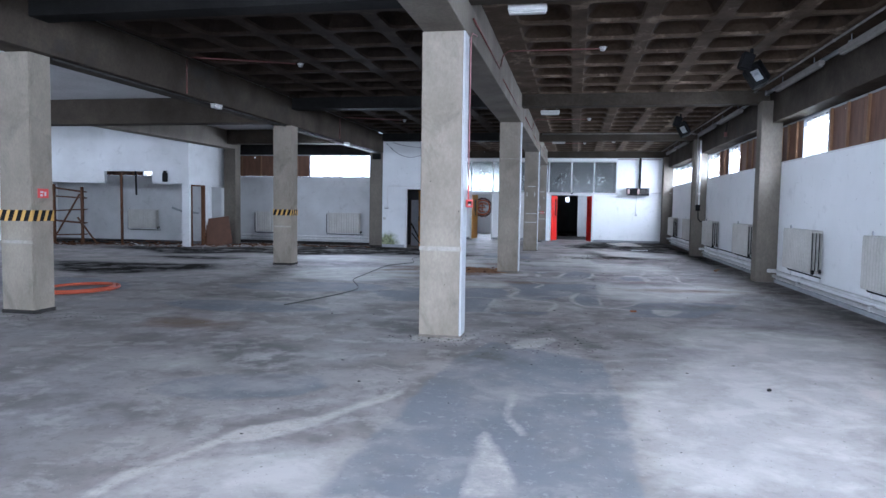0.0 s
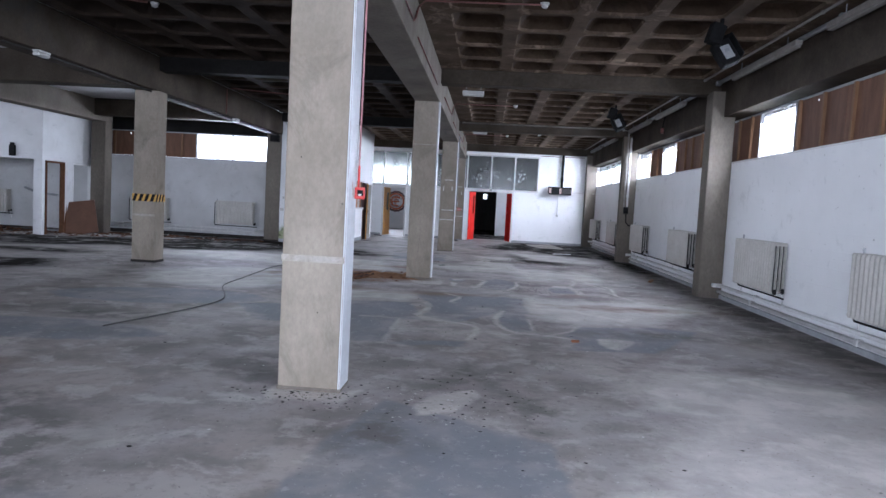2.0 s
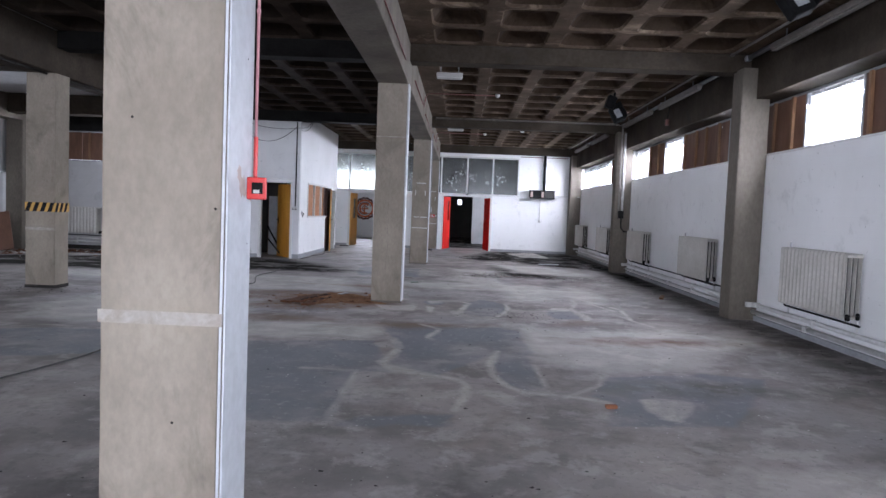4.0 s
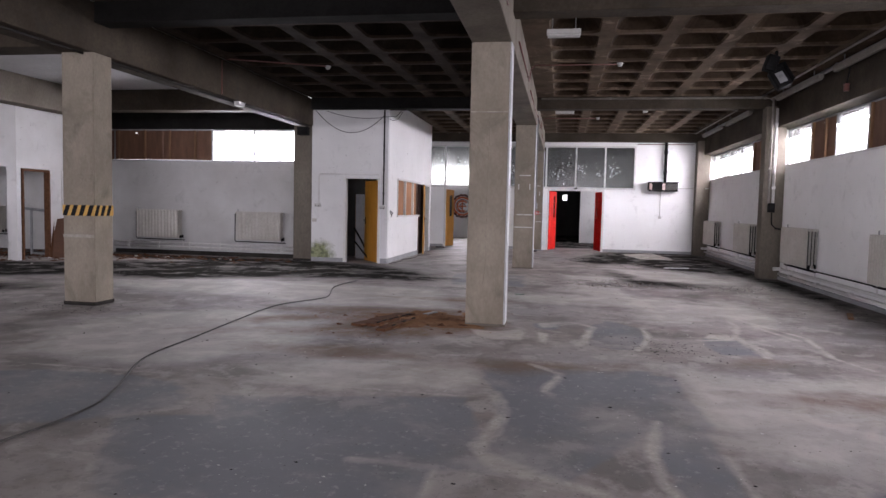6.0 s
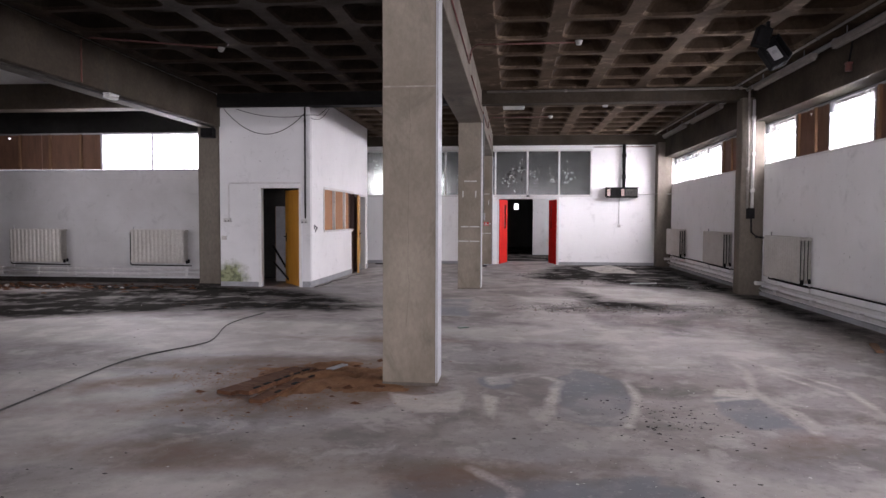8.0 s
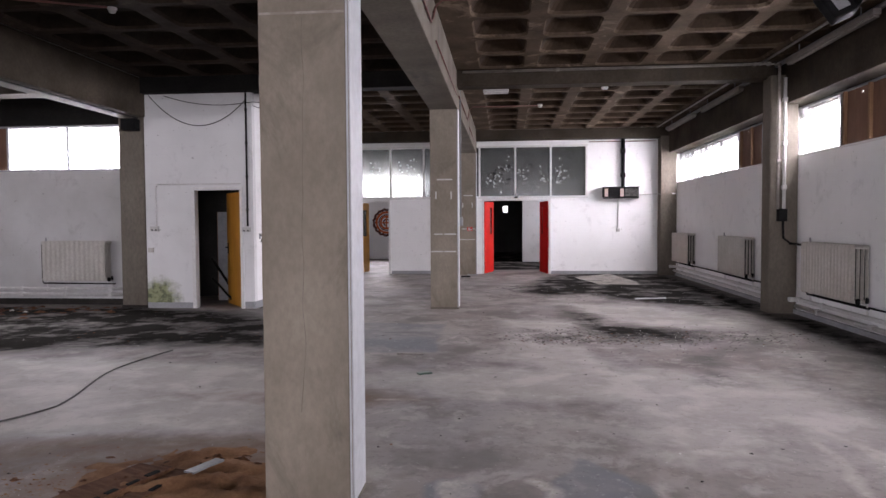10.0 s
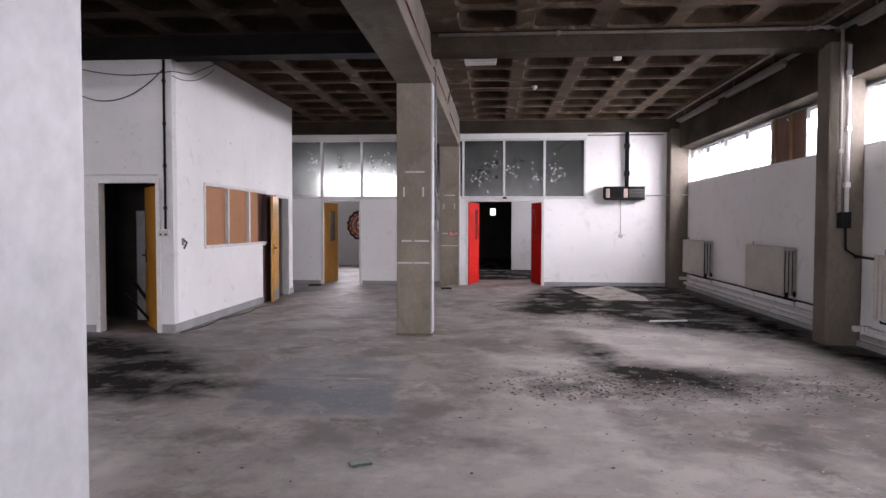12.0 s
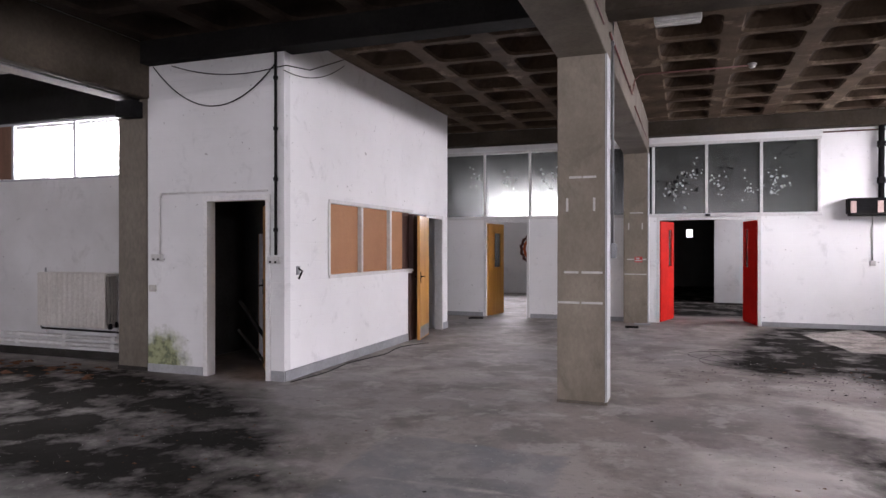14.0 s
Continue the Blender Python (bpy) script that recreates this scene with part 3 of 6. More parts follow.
    c = mixc(t, ramp(t, noise_tex(t, pos, 42, 2, 0.5), [(0.70, (0,)), (0.73, (0.75,))]), c, (0.07, 0.065, 0.06))
    c = mixc(t, ramp(t, noise_tex(t, pos, 55, 2, 0.5), [(0.735, (0,)), (0.75, (0.8,))]), c, (0.6, 0.6, 0.58))
    t.links.new(c, p.inputs["Base Color"])
    r = mathn(t, "MULTIPLY_ADD", mid, 0.4, 0.52, True)
    r = mathn(t, "MULTIPLY_ADD", dampshade, 0.1, r, True)
    t.links.new(r, p.inputs["Roughness"])
    t.links.new(mathn(t, "MULTIPLY_ADD", dampshade, -0.27, 0.27, True), p.inputs["Specular IOR Level"])
    bump(t, p, mathn(t, "ADD", mathn(t, "MULTIPLY", fine, 0.35), mathn(t, "ADD", mid, mathn(t, "MULTIPLY", lime, 0.4))), 0.25, 0.006)
    return m


floor_sheet = new("floor", floor_grid())
floor_sheet.data.materials.append(floor_material())
tagged(floor_sheet, "worn grey concrete floor with pale and black stains", "floor", "", "structure")
setting("ground", boxes([(-300, 300, -300, 300, -0.6, -0.3)]), NEARBLACK, "dark ground around the building", "ground")

# ---- columns ----
W, D = 0.475, 0.285


def column(x0, y0, w, d, top, label, painted=True, group="columns in rows", name="column", mat=None):
    """A square concrete column with softened, chipped arrises, its origin at the foot."""
    o = thing(name, label, "column", (x0 + w / 2, y0 + d / 2, 0), 0, group)
    bm = box(bmesh.new(), -w / 2, w / 2, -d / 2, d / 2, 0, top)
    bmesh.ops.subdivide_edges(bm, edges=[e for e in bm.edges if abs(e.verts[0].co.z - e.verts[1].co.z) > 1], cuts=28)
    bmesh.ops.bevel(bm, geom=[e for e in bm.edges if abs(e.verts[0].co.z - e.verts[1].co.z) > 0.02], offset=0.012, segments=2, affect="EDGES")
    for v in bm.verts:
        q = v.co + Vector((x0, y0, 0))
        v.co.x += 0.003 * noise.noise(q * 7)
        v.co.y += 0.003 * noise.noise(q * 7 + Vector((9, 0, 0)))
    part("shaft", bm, mat or CONCRETE, o)
    if painted:
        part("paint_lap", boxes([(w / 2 - 0.014, w / 2 - 0.004, -d / 2 - 0.0035, -d / 2 - 0.001, 0.01, top)]), PAINTSIDE, o, "pale paint lapping onto the front arris")
        part("paint_seam", boxes([(w / 2 - 0.019, w / 2 - 0.014, -d / 2 - 0.0038, -d / 2 - 0.001, 0.01, top)]), PIER, o, "dark seam beside the paint")
        part("painted_face", boxes([(w / 2 - 0.002, w / 2 + 0.006, -d / 2 + 0.004, d / 2, 0.01, top)], 0.002), PAINTSIDE, o, "pale grey-white gloss painted side")
    return o


colA = column(-1.684, 7.97, W, D, 3.38, "concrete column with pale band and white painted side")
colB = column(-1.674, 15.865, W, D, 3.38, "cracked concrete column beside rusty debris")
colE = column(-1.674, 23.84, W, D, 3.38, "grey concrete column with white tape strips")
colF = column(-1.674, 31.13, W, D, 3.38, "concrete column against the glazed end wall")
colC = column(-7.27, 8.08, 0.48, 0.36, 3.34, "concrete column with yellow and black hazard tape", False)
colD = column(-7.115, 15.8, 0.465, 0.38, 3.34, "concrete column with yellow and black hazard tape", False)
colG = column(-7.16, 23.75, 0.465, 0.40, 3.34, "damp stained concrete column beside the partition room", False, mat=PIER)
colL = column(-12.45, 23.1, 0.45, 0.40, 3.42, "dark concrete column by the small corner room", False, mat=PIER)
pilA = column(3.77, 15.65, 0.415, 0.38, 3.75, "dark concrete wall pier between window bays", False, "wall piers", "column", PIER)
pilB = column(3.76, 23.54, 0.425, 0.34, 3.75, "concrete wall pier with pipes", False, "wall piers", "column", PIER)
pilC = column(3.77, 31.05, 0.415, 0.39, 3.75, "concrete corner pier", False, "wall piers", "column", PIER)

# ---- beams and ceilings ----
# Window-lit beams take lighter concrete, dim ones darker: shading put into the colour.
for k, (x0, x1, y0, y1, z0, z1, mt) in enumerate([
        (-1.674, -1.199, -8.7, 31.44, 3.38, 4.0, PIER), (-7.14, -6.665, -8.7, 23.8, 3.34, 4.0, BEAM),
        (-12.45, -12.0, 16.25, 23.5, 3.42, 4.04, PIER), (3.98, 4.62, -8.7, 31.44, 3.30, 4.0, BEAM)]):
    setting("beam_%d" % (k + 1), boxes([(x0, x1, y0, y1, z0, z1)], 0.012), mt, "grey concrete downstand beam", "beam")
# Mid bay cross beams are near black: their shade is put into the colour.
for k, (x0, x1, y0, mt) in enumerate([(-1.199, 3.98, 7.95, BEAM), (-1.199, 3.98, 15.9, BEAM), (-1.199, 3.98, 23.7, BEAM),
                                      (-6.665, -1.674, 7.95, NEARBLACK), (-6.665, -1.674, 15.85, NEARBLACK), (-6.665, -1.674, 23.6, NEARBLACK)]):
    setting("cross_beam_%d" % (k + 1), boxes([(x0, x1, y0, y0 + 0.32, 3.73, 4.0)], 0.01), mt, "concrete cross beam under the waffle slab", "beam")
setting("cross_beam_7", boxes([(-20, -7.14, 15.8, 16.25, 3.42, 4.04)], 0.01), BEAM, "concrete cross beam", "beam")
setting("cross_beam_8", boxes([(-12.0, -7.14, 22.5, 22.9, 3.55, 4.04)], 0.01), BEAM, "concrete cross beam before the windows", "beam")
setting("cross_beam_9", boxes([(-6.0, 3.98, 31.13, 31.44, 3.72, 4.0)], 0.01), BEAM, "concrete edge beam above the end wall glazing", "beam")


def coffers(x0, x1, y0, y1, nx, ny, margin, z=4.0, deep=0.18):
    """A waffle slab: ribs with rounded, tapering pans between them."""
    verts, faces = [], []
    px, py = (x1 - x0 - 2 * margin) / nx, (y1 - y0) / ny

    def ring(cx, cy, hx, hy, r, zz):
        out = []
        for sx, sy, a0 in ((1, 1, 0), (-1, 1, 90), (-1, -1, 180), (1, -1, 270)):
            for a in (0, 30, 60, 90):
                an = radians(a0 + a)
                out.append((cx + sx * (hx - r) + r * math.cos(an), cy + sy * (hy - r) + r * math.sin(an), zz))
        i = len(verts)
        verts.extend(out)
        return list(range(i, i + 16))
    for i in range(nx):
        for j in range(ny):
            cx, cy = x0 + margin + (i + 0.5) * px, y0 + (j + 0.5) * py
            o = len(verts)
            verts.extend([(cx + sx * px / 2, cy + sy * py / 2, z) for sx, sy in ((1, 1), (-1, 1), (-1, -1), (1, -1))])
            hx, hy = px / 2 - 0.10, py / 2 - 0.05
            a = ring(cx, cy, hx, hy, 0.13, z)
            b = ring(cx, cy, hx - 0.02, hy - 0.02, 0.14, z + 0.035)
            c = ring(cx, cy, hx - 0.09, hy - 0.09, 0.12, z + deep - 0.05)
            d = ring(cx, cy, hx - 0.15, hy - 0.15, 0.08, z + deep)
            for k in range(4):
                s = [a[4 * k + q] for q in range(4)]
                faces.append([o + k] + s[::-1])
                faces.append([o + k, a[4 * k + 3], a[(4 * k + 4) % 16], o + (k + 1) % 4][::-1])
            for u, w in ((a, b), (b, c), (c, d)):
                for k in range(16):
                    faces.append([u[k], u[(k + 1) % 16], w[(k + 1) % 16], w[k]])
            faces.append(d)
    for ax, bx in ((x0, x0 + margin), (x1 - margin, x1)):
        if bx - ax > 0.01:
            i = len(verts)
            verts.extend([(ax, y0, z), (bx, y0, z), (bx, y1, z), (ax, y1, z)])
            faces.append([i, i + 1, i + 2, i + 3])
    return verts, faces


def waffle(name, cells, pan, rib, label):
    verts, faces = [], []
    for c in cells:
        v, f = coffers(*c)
        faces += [[k + len(verts) for k in q] for q in f]
        verts += v
    me = bpy.data.meshes.new(name)
    me.from_pydata(verts, [], faces)
    me.materials.append(pan)
    me.materials.append(rib)
    # Recessed faces get the darker pan material, which carries their shade.
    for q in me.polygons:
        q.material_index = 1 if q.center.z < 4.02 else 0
    return tagged(new(name, me), label, "ceiling", "", "structure")


BAYS = [(-8.6, -0.1), (-0.1, 7.95), (8.27, 15.9), (16.22, 23.7), (24.02, 31.13)]
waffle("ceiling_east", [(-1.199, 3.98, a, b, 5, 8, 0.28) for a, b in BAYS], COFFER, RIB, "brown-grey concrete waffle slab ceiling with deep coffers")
# These bays lie far from the windows; their shade is in the materials.
waffle("ceiling_mid", [(-6.665, -1.674, a, b, 5, 8, 0.12) for a, b in BAYS[:4]], DIMCOFFER, DIMRIB, "concrete waffle slab ceiling in a darker, shaded colour")
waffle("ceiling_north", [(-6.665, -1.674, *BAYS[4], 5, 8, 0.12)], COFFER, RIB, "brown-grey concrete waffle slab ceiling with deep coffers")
setting("ceiling_west", boxes([(-20.6, -7.14, -8.7, 24.6, 4.04, 4.2)]), CEILWHITE, "flat white painted ceiling", "ceiling")
setting("roof", boxes([(-20.6, 6.0, -9.0, 46, 4.45, 4.7)]), NEARBLACK, "roof slab", "roof")

# ---- right wall and its window strip ----
setting("wall_east", boxes([(4.19, 4.62, -8.7, 31.44, 0, 2.47)], 0.008), WALLWHITE, "white painted wall below the window strip", "wall")
setting("wall_east_upper", boxes([(4.2, 4.62, -8.7, 31.44, 2.47, 2.5)]), WHITEWOOD, "white window sill along the wall", "sill")
setting("backdrop_east", boxes([(7.5, 7.6, -9.0, 42.0, 0.5, 6.0)]), SKYGLOW, "bright overcast sky", "backdrop")


def strip_window(name, x0, x1, z0, z1, bays, at, turn, label):
    """A row of panes in slim frames: bays of (from, to, boarded, mullions), along the local x axis, the room on the side of -y."""
    o = thing(name, label, "window", at, turn)
    o["kind"] = "structure"
    part("rail", boxes([(x0, x1, -0.03, 0.03, z0, z0 + 0.035), (x0, x1, -0.03, 0.03, z1 - 0.035, z1)], 0.004), GREYMETAL, o)
    for a, b, boarded, cuts in bays:
        part("stile", boxes([(a - 0.022, a + 0.022, -0.03, 0.03, z0 + 0.035, z1 - 0.035)], 0.004), GREYMETAL, o)
        if boarded:
            n = max(1, round((b - a) / 1.25))
            for k in range(n):
                u, v = a + (b - a) * k / n, a + (b - a) * (k + 1) / n
                hx, hz = u + (v - u) * (0.45 + 0.2 * (k % 2)), z1 - 0.10
                part("board", boxes([(u + 0.006, hx - 0.03, -0.02, 0.0, z0 + 0.04, z1 - 0.03), (hx + 0.03, v - 0.004, -0.02, 0.0, z0 + 0.04, z1 - 0.03),
                                     (hx - 0.03, hx + 0.03, -0.02, 0.0, z0 + 0.04, hz - 0.016), (hx - 0.03, hx + 0.03, -0.02, 0.0, hz + 0.016, z1 - 0.03)]), PLY, o, "brown plywood board with a small hole")
            for k in range(2 * n):
                u = a + (b - a) * (k + 0.25) / (2 * n) + random.uniform(-0.06, 0.06)
                bm = boxes([(-0.024, 0.024, -0.065, -0.022, z0 + 0.04, z1 - 0.03)], 0.004)
                bmesh.ops.rotate(bm, verts=bm.verts, cent=(0, 0, (z0 + z1) / 2), matrix=Matrix.Rotation(radians(random.uniform(-2.5, 2.5)), 3, "Y"))
                bmesh.ops.translate(bm, verts=bm.verts, vec=(u, 0, 0))
                part("batten", bm, TIMBER, o)
        else:
            ed = [a] + list(cuts) + [b]
            for u, v in zip(ed, ed[1:]):
                glass(part("pane", boxes([(u + 0.022, v - 0.022, -0.004, 0.004, z0 + 0.035, z1 - 0.035)]), CLEARGLASS, o))
            for u in cuts:
                part("mullion", boxes([(u - 0.02, u + 0.02, -0.028, 0.028, z0 + 0.035, z1 - 0.035)], 0.004), GREYMETAL, o)
    return o


# local x runs towards -y of the place, so that the room lies on the window's near side
def east(a, b, boarded, cuts=()):
    return (-b, -a, boarded, [-c for c in cuts][::-1])


strip_window("window_1", -31.45, 8.6, 2.5, 3.3, [
    east(26.77, 31.45, False, (27.95, 29.1, 30.25)), east(25.5, 26.77, True), east(24.95, 25.5, False), east(22.57, 23.95, False), east(21.32, 22.57, True),
    east(19.99, 21.32, False), east(17.53, 19.99, True), east(16.9, 17.53, False), east(14.92, 16.9, True), east(13.59, 14.92, False),
    east(9.3, 13.59, True), east(5.6, 9.3, True), east(3.2, 5.6, False, (4.4,)), east(1.2, 3.2, True), east(-8.6, 1.2, False, (-6, -3.5, -1))],
    (4.38, 0, 0), -90, "long window strip, partly boarded with plywood")
setting("wall_window_pier", boxes([(4.3, 4.62, 23.97, 24.93, 2.5, 3.3)], 0.006), WALLWHITE, "white painted pier between two windows", "wall")

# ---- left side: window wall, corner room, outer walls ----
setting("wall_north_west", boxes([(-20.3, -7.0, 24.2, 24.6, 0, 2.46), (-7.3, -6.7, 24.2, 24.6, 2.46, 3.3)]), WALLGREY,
        "dirty white wall below a window strip, greyed for shade", "wall")
setting("lintel", boxes([(-20.3, -6.7, 24.18, 24.6, 3.3, 4.04)], 0.006), NEARBLACK, "near-black concrete lintel above the left windows", "beam")
strip_window("window_2", -12.45, -7.3, 2.46, 3.3, [(-12.45, -9.62, True, ()), (-9.62, -7.32, False, (-8.44,))], (0, 24.26, 0), 0, "two bright panes beside plywood boarding")
strip_window("window_3", -20.0, -12.45, 2.46, 3.3, [(-20.0, -16.5, True, ()), (-16.5, -14.6, False, (-15.5,)), (-14.6, -12.45, True, ())], (0, 24.26, 0), 0, "window strip of the corner room")
setting("backdrop_north", boxes([(-20.6, -6.8, 25.6, 25.7, 1.2, 5.0)]), SKYGLOW, "bright overcast sky", "backdrop")
setting("wall_west", boxes([(-20.6, -20.3, -8.7, 24.6, 0, 2.44), (-20.6, -20.3, -8.7, 24.6, 3.28, 4.04)]), WALLWHITE, "white outer wall", "wall")
strip_window("window_4", -8.5, 24.0, 2.44, 3.28, [(-8.5, 9, False, (-5, -1.5, 2, 5.5)), (9, 21.6, False, (12, 15, 18)), (21.6, 24, True, ())], (-20.45, 0, 0), 90, "window strip of the outer wall")
setting("backdrop_west", boxes([(-23.6, -23.5, -9.0, 26.0, 0.5, 6.0)]), SKYGLOW, "bright overcast sky", "backdrop")
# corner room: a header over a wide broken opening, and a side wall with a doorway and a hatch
# Grey material tones the white partition down: shade put into its colour.
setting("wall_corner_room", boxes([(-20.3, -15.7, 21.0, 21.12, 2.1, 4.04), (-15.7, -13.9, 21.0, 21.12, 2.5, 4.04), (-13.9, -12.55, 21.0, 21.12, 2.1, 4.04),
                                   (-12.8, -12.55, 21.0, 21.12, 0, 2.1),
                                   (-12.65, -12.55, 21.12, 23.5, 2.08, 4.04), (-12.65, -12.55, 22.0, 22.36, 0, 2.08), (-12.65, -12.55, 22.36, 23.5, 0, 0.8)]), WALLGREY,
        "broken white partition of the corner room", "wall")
# rear: unseen wide opening behind the walk, added to light the column fronts
setting("wall_south", boxes([(-20.6, -7.5, -9.0, -8.7, 0, 4.04), (3.5, 4.62, -9.0, -8.7, 0, 4.04), (-7.5, 3.5, -9.0, -8.7, 3.4, 4.04)]), WALLWHITE, "unseen rear wall with a wide opening added for light", "wall")
# Unseen wall, added to shade column C; its opening lets a lamp through.
setting("wall_light_block", boxes([(-3.65, -3.5, -8.7, 2.8, 0, 1.0), (-3.65, -3.5, -8.7, 2.8, 2.9, 4.0), (-3.65, -3.5, 0.2, 2.8, 1.0, 2.9), (-3.65, -3.5, -8.7, -6.6, 1.0, 2.9)]), WALLWHITE, "unseen wall added to keep rear light off the left columns", "wall")
glass(setting("window_8", boxes([(-3.58, -3.57, -6.6, 0.2, 1.0, 2.9)]), CLEARGLASS, "unseen pane added where a lamp lights the east wall", "window"))
# Glowing backdrop behind that added opening.
setting("backdrop_south", boxes([(-16, 12, -18.1, -18.0, -0.1, 9)]), SKYGLOW, "bright overcast sky", "backdrop")

# ---- end wall with doors and high glazing ----
YF = 31.45
setting("wall_north", boxes([
    (1.84, 4.62, YF, YF + 0.25, 0, 3.6), (0.86, 1.84, YF, YF + 0.12, 0, 2.12), (-1.2, -1.06, YF, YF + 0.12, 0, 2.12),
    (-3.66, -1.2, YF, YF + 0.12, 0, 2.12), (-6.9, -4.68, YF, YF + 0.12, 0, 2.12), (-6.9, 4.62, YF + 0.001, YF + 0.25, 3.6, 4.45)]), WALLWHITE,
    "white painted end wall with double doorway", "wall")
glz = thing("window_5", "dirty cracked grey panes above the doors", "window", (0, YF, 0))
glz["kind"] = "structure"
EDGES = [-6.6, -5.62, -4.66, -3.65, -2.7, -1.68, -1.12, -0.12, 0.86, 1.84]
part("window_frame", boxes([(-6.9, 1.88, -0.03, 0.09, 3.545, 3.6), (-6.9, 1.88, -0.04, 0.09, 2.12, 2.185)], 0.006), WHITEWOOD, glz)
for a, b in zip(EDGES, EDGES[1:]):
    part("mullion", boxes([(a - 0.025, a + 0.025, -0.028, 0.088, 2.185, 3.545)], 0.005), WHITEWOOD, glz)
    glass(part("pane", boxes([(a + 0.025, b - 0.025, 0.02, 0.028, 2.185, 3.545)]), DIRTYGLASS, glz))
part("mullion", boxes([(1.815, 1.865, -0.028, 0.088, 2.185, 3.545)], 0.005), WHITEWOOD, glz)
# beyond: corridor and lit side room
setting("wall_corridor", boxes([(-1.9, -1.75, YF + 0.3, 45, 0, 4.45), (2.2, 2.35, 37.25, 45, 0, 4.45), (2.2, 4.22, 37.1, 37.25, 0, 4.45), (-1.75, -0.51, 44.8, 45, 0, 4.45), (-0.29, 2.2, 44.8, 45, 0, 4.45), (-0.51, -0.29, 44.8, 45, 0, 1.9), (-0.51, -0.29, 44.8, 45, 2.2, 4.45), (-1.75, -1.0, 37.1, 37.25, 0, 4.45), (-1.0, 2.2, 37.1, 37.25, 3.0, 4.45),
                                (-7.0, -6.85, 29.1, 39.2, 0, 4.45)]), GLOOM, "corridor wall in dark plaster, shade put into its colour", "wall")
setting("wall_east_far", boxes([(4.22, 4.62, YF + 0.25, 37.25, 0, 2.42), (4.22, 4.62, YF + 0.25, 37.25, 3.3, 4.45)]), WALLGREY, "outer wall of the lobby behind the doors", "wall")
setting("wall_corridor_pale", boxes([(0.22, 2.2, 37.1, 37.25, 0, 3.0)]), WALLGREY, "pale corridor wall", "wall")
setting("wall_graffiti_room", boxes([(-6.85, -1.9, 39.0, 39.15, 0, 2.5), (-6.85, -1.9, 39.0, 39.15, 3.25, 4.45), (-3.6, -1.9, 39.0, 39.15, 2.5, 3.25)]), WALLWHITE, "white wall with an orange painted emblem", "wall")
setting("backdrop_far", boxes([(-8, 1, 46.2, 46.3, 0.5, 6)]), SKYGLOW, "bright daylight beyond", "backdrop")

# ---- partition room ----
XR, YR = -4.74, 23.75
setting("wall_room_front", boxes([(-6.685, -5.79, YR, YR + 0.12, 0, 3.73), (-4.98, XR, YR, YR + 0.12, 0, 3.73), (-5.79, -4.98, YR, YR + 0.12, 2.07, 3.73)]), WALLMOSS,
        "white partition with a doorway and mossy foot", "wall")
setting("wall_room_side", boxes([(XR - 0.12, XR, YR + 0.12, 24.74, 0, 4.0), (XR - 0.12, XR, 24.74, 27.5, 0, 1.155), (XR - 0.12, XR, 24.74, 27.5, 2.1, 4.0),
                                 (XR - 0.12, XR, 27.5, 28.08, 2.1, 4.0), (XR - 0.12, XR, 28.08, 28.94, 2.06, 4.0), (XR - 0.12, XR, 28.94, 29.22, 0, 4.0),
                                 (-6.9, XR - 0.12, 29.1, 29.22, 0, 4.0), (XR - 0.12, XR, 27.5, 28.08, 0, 2.1)]), WALLWHITE,
        "white partition side wall with boarded hatch and door", "wall")
# Dark material stands in for the shade inside the room.
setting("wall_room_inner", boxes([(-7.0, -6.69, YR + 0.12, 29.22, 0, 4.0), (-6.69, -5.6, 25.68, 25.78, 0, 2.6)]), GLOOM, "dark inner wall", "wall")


# ---- doors ----
def door_leaf(name, label, hinge, turn, w, h, mat, lite=None, handle=None, kick=None):
    """A leaf hung at its hinge, reaching along local x; lite: (x0, x1, z0, z1) glazed; origin at the foot of the hinge."""
    o = thing(name, label, "door", hinge, turn)
    o["kind"] = "structure"
    th = 0.022
    if lite:
        x0, x1, z0, z1 = lite
        leaf = part("leaf", boxes([(0, x0, -th, th, 0.01, h), (x1, w, -th, th, 0.01, h), (x0, x1, -th, th, 0.01, z0), (x0, x1, -th, th, z1, h)]), mat, o)
        part("bead", boxes([(x0, x0 + 0.018, -th - 0.006, th + 0.006, z0, z1), (x1 - 0.018, x1, -th - 0.006, th + 0.006, z0, z1),
                            (x0 + 0.018, x1 - 0.018, -th - 0.006, th + 0.006, z0, z0 + 0.018), (x0 + 0.018, x1 - 0.018, -th - 0.006, th + 0.006, z1 - 0.018, z1)]), mat, leaf)
        glass(part("pane", boxes([(x0 + 0.004, x1 - 0.004, -0.003, 0.003, z0 + 0.004, z1 - 0.004)]), DIRTYGLASS, leaf))
    else:
        leaf = part("leaf", boxes([(0, w, -th, th, 0.01, h)], 0.003), mat, o)
    if handle:
        hx = handle
        part("handle", boxes([(hx - 0.02, hx + 0.02, -th - 0.008, th + 0.008, 0.93, 1.12), (hx - 0.1, hx + 0.01, -th - 0.055, -th - 0.04, 1.03, 1.05), (hx - 0.01, hx + 0.01, -th - 0.05, th + 0.05, 1.03, 1.05),
                              (hx - 0.1, hx + 0.01, th + 0.04, th + 0.055, 1.03, 1.05)], 0.003), BLACK, leaf, "black lever handle")
    if kick:
        part("kick_plate", boxes([(0.04, w - 0.04, -th - 0.003, -th, 0.03, kick), (0.04, w - 0.04, th, th + 0.003, 0.03, kick)]), GREYMETAL, leaf)
    return o


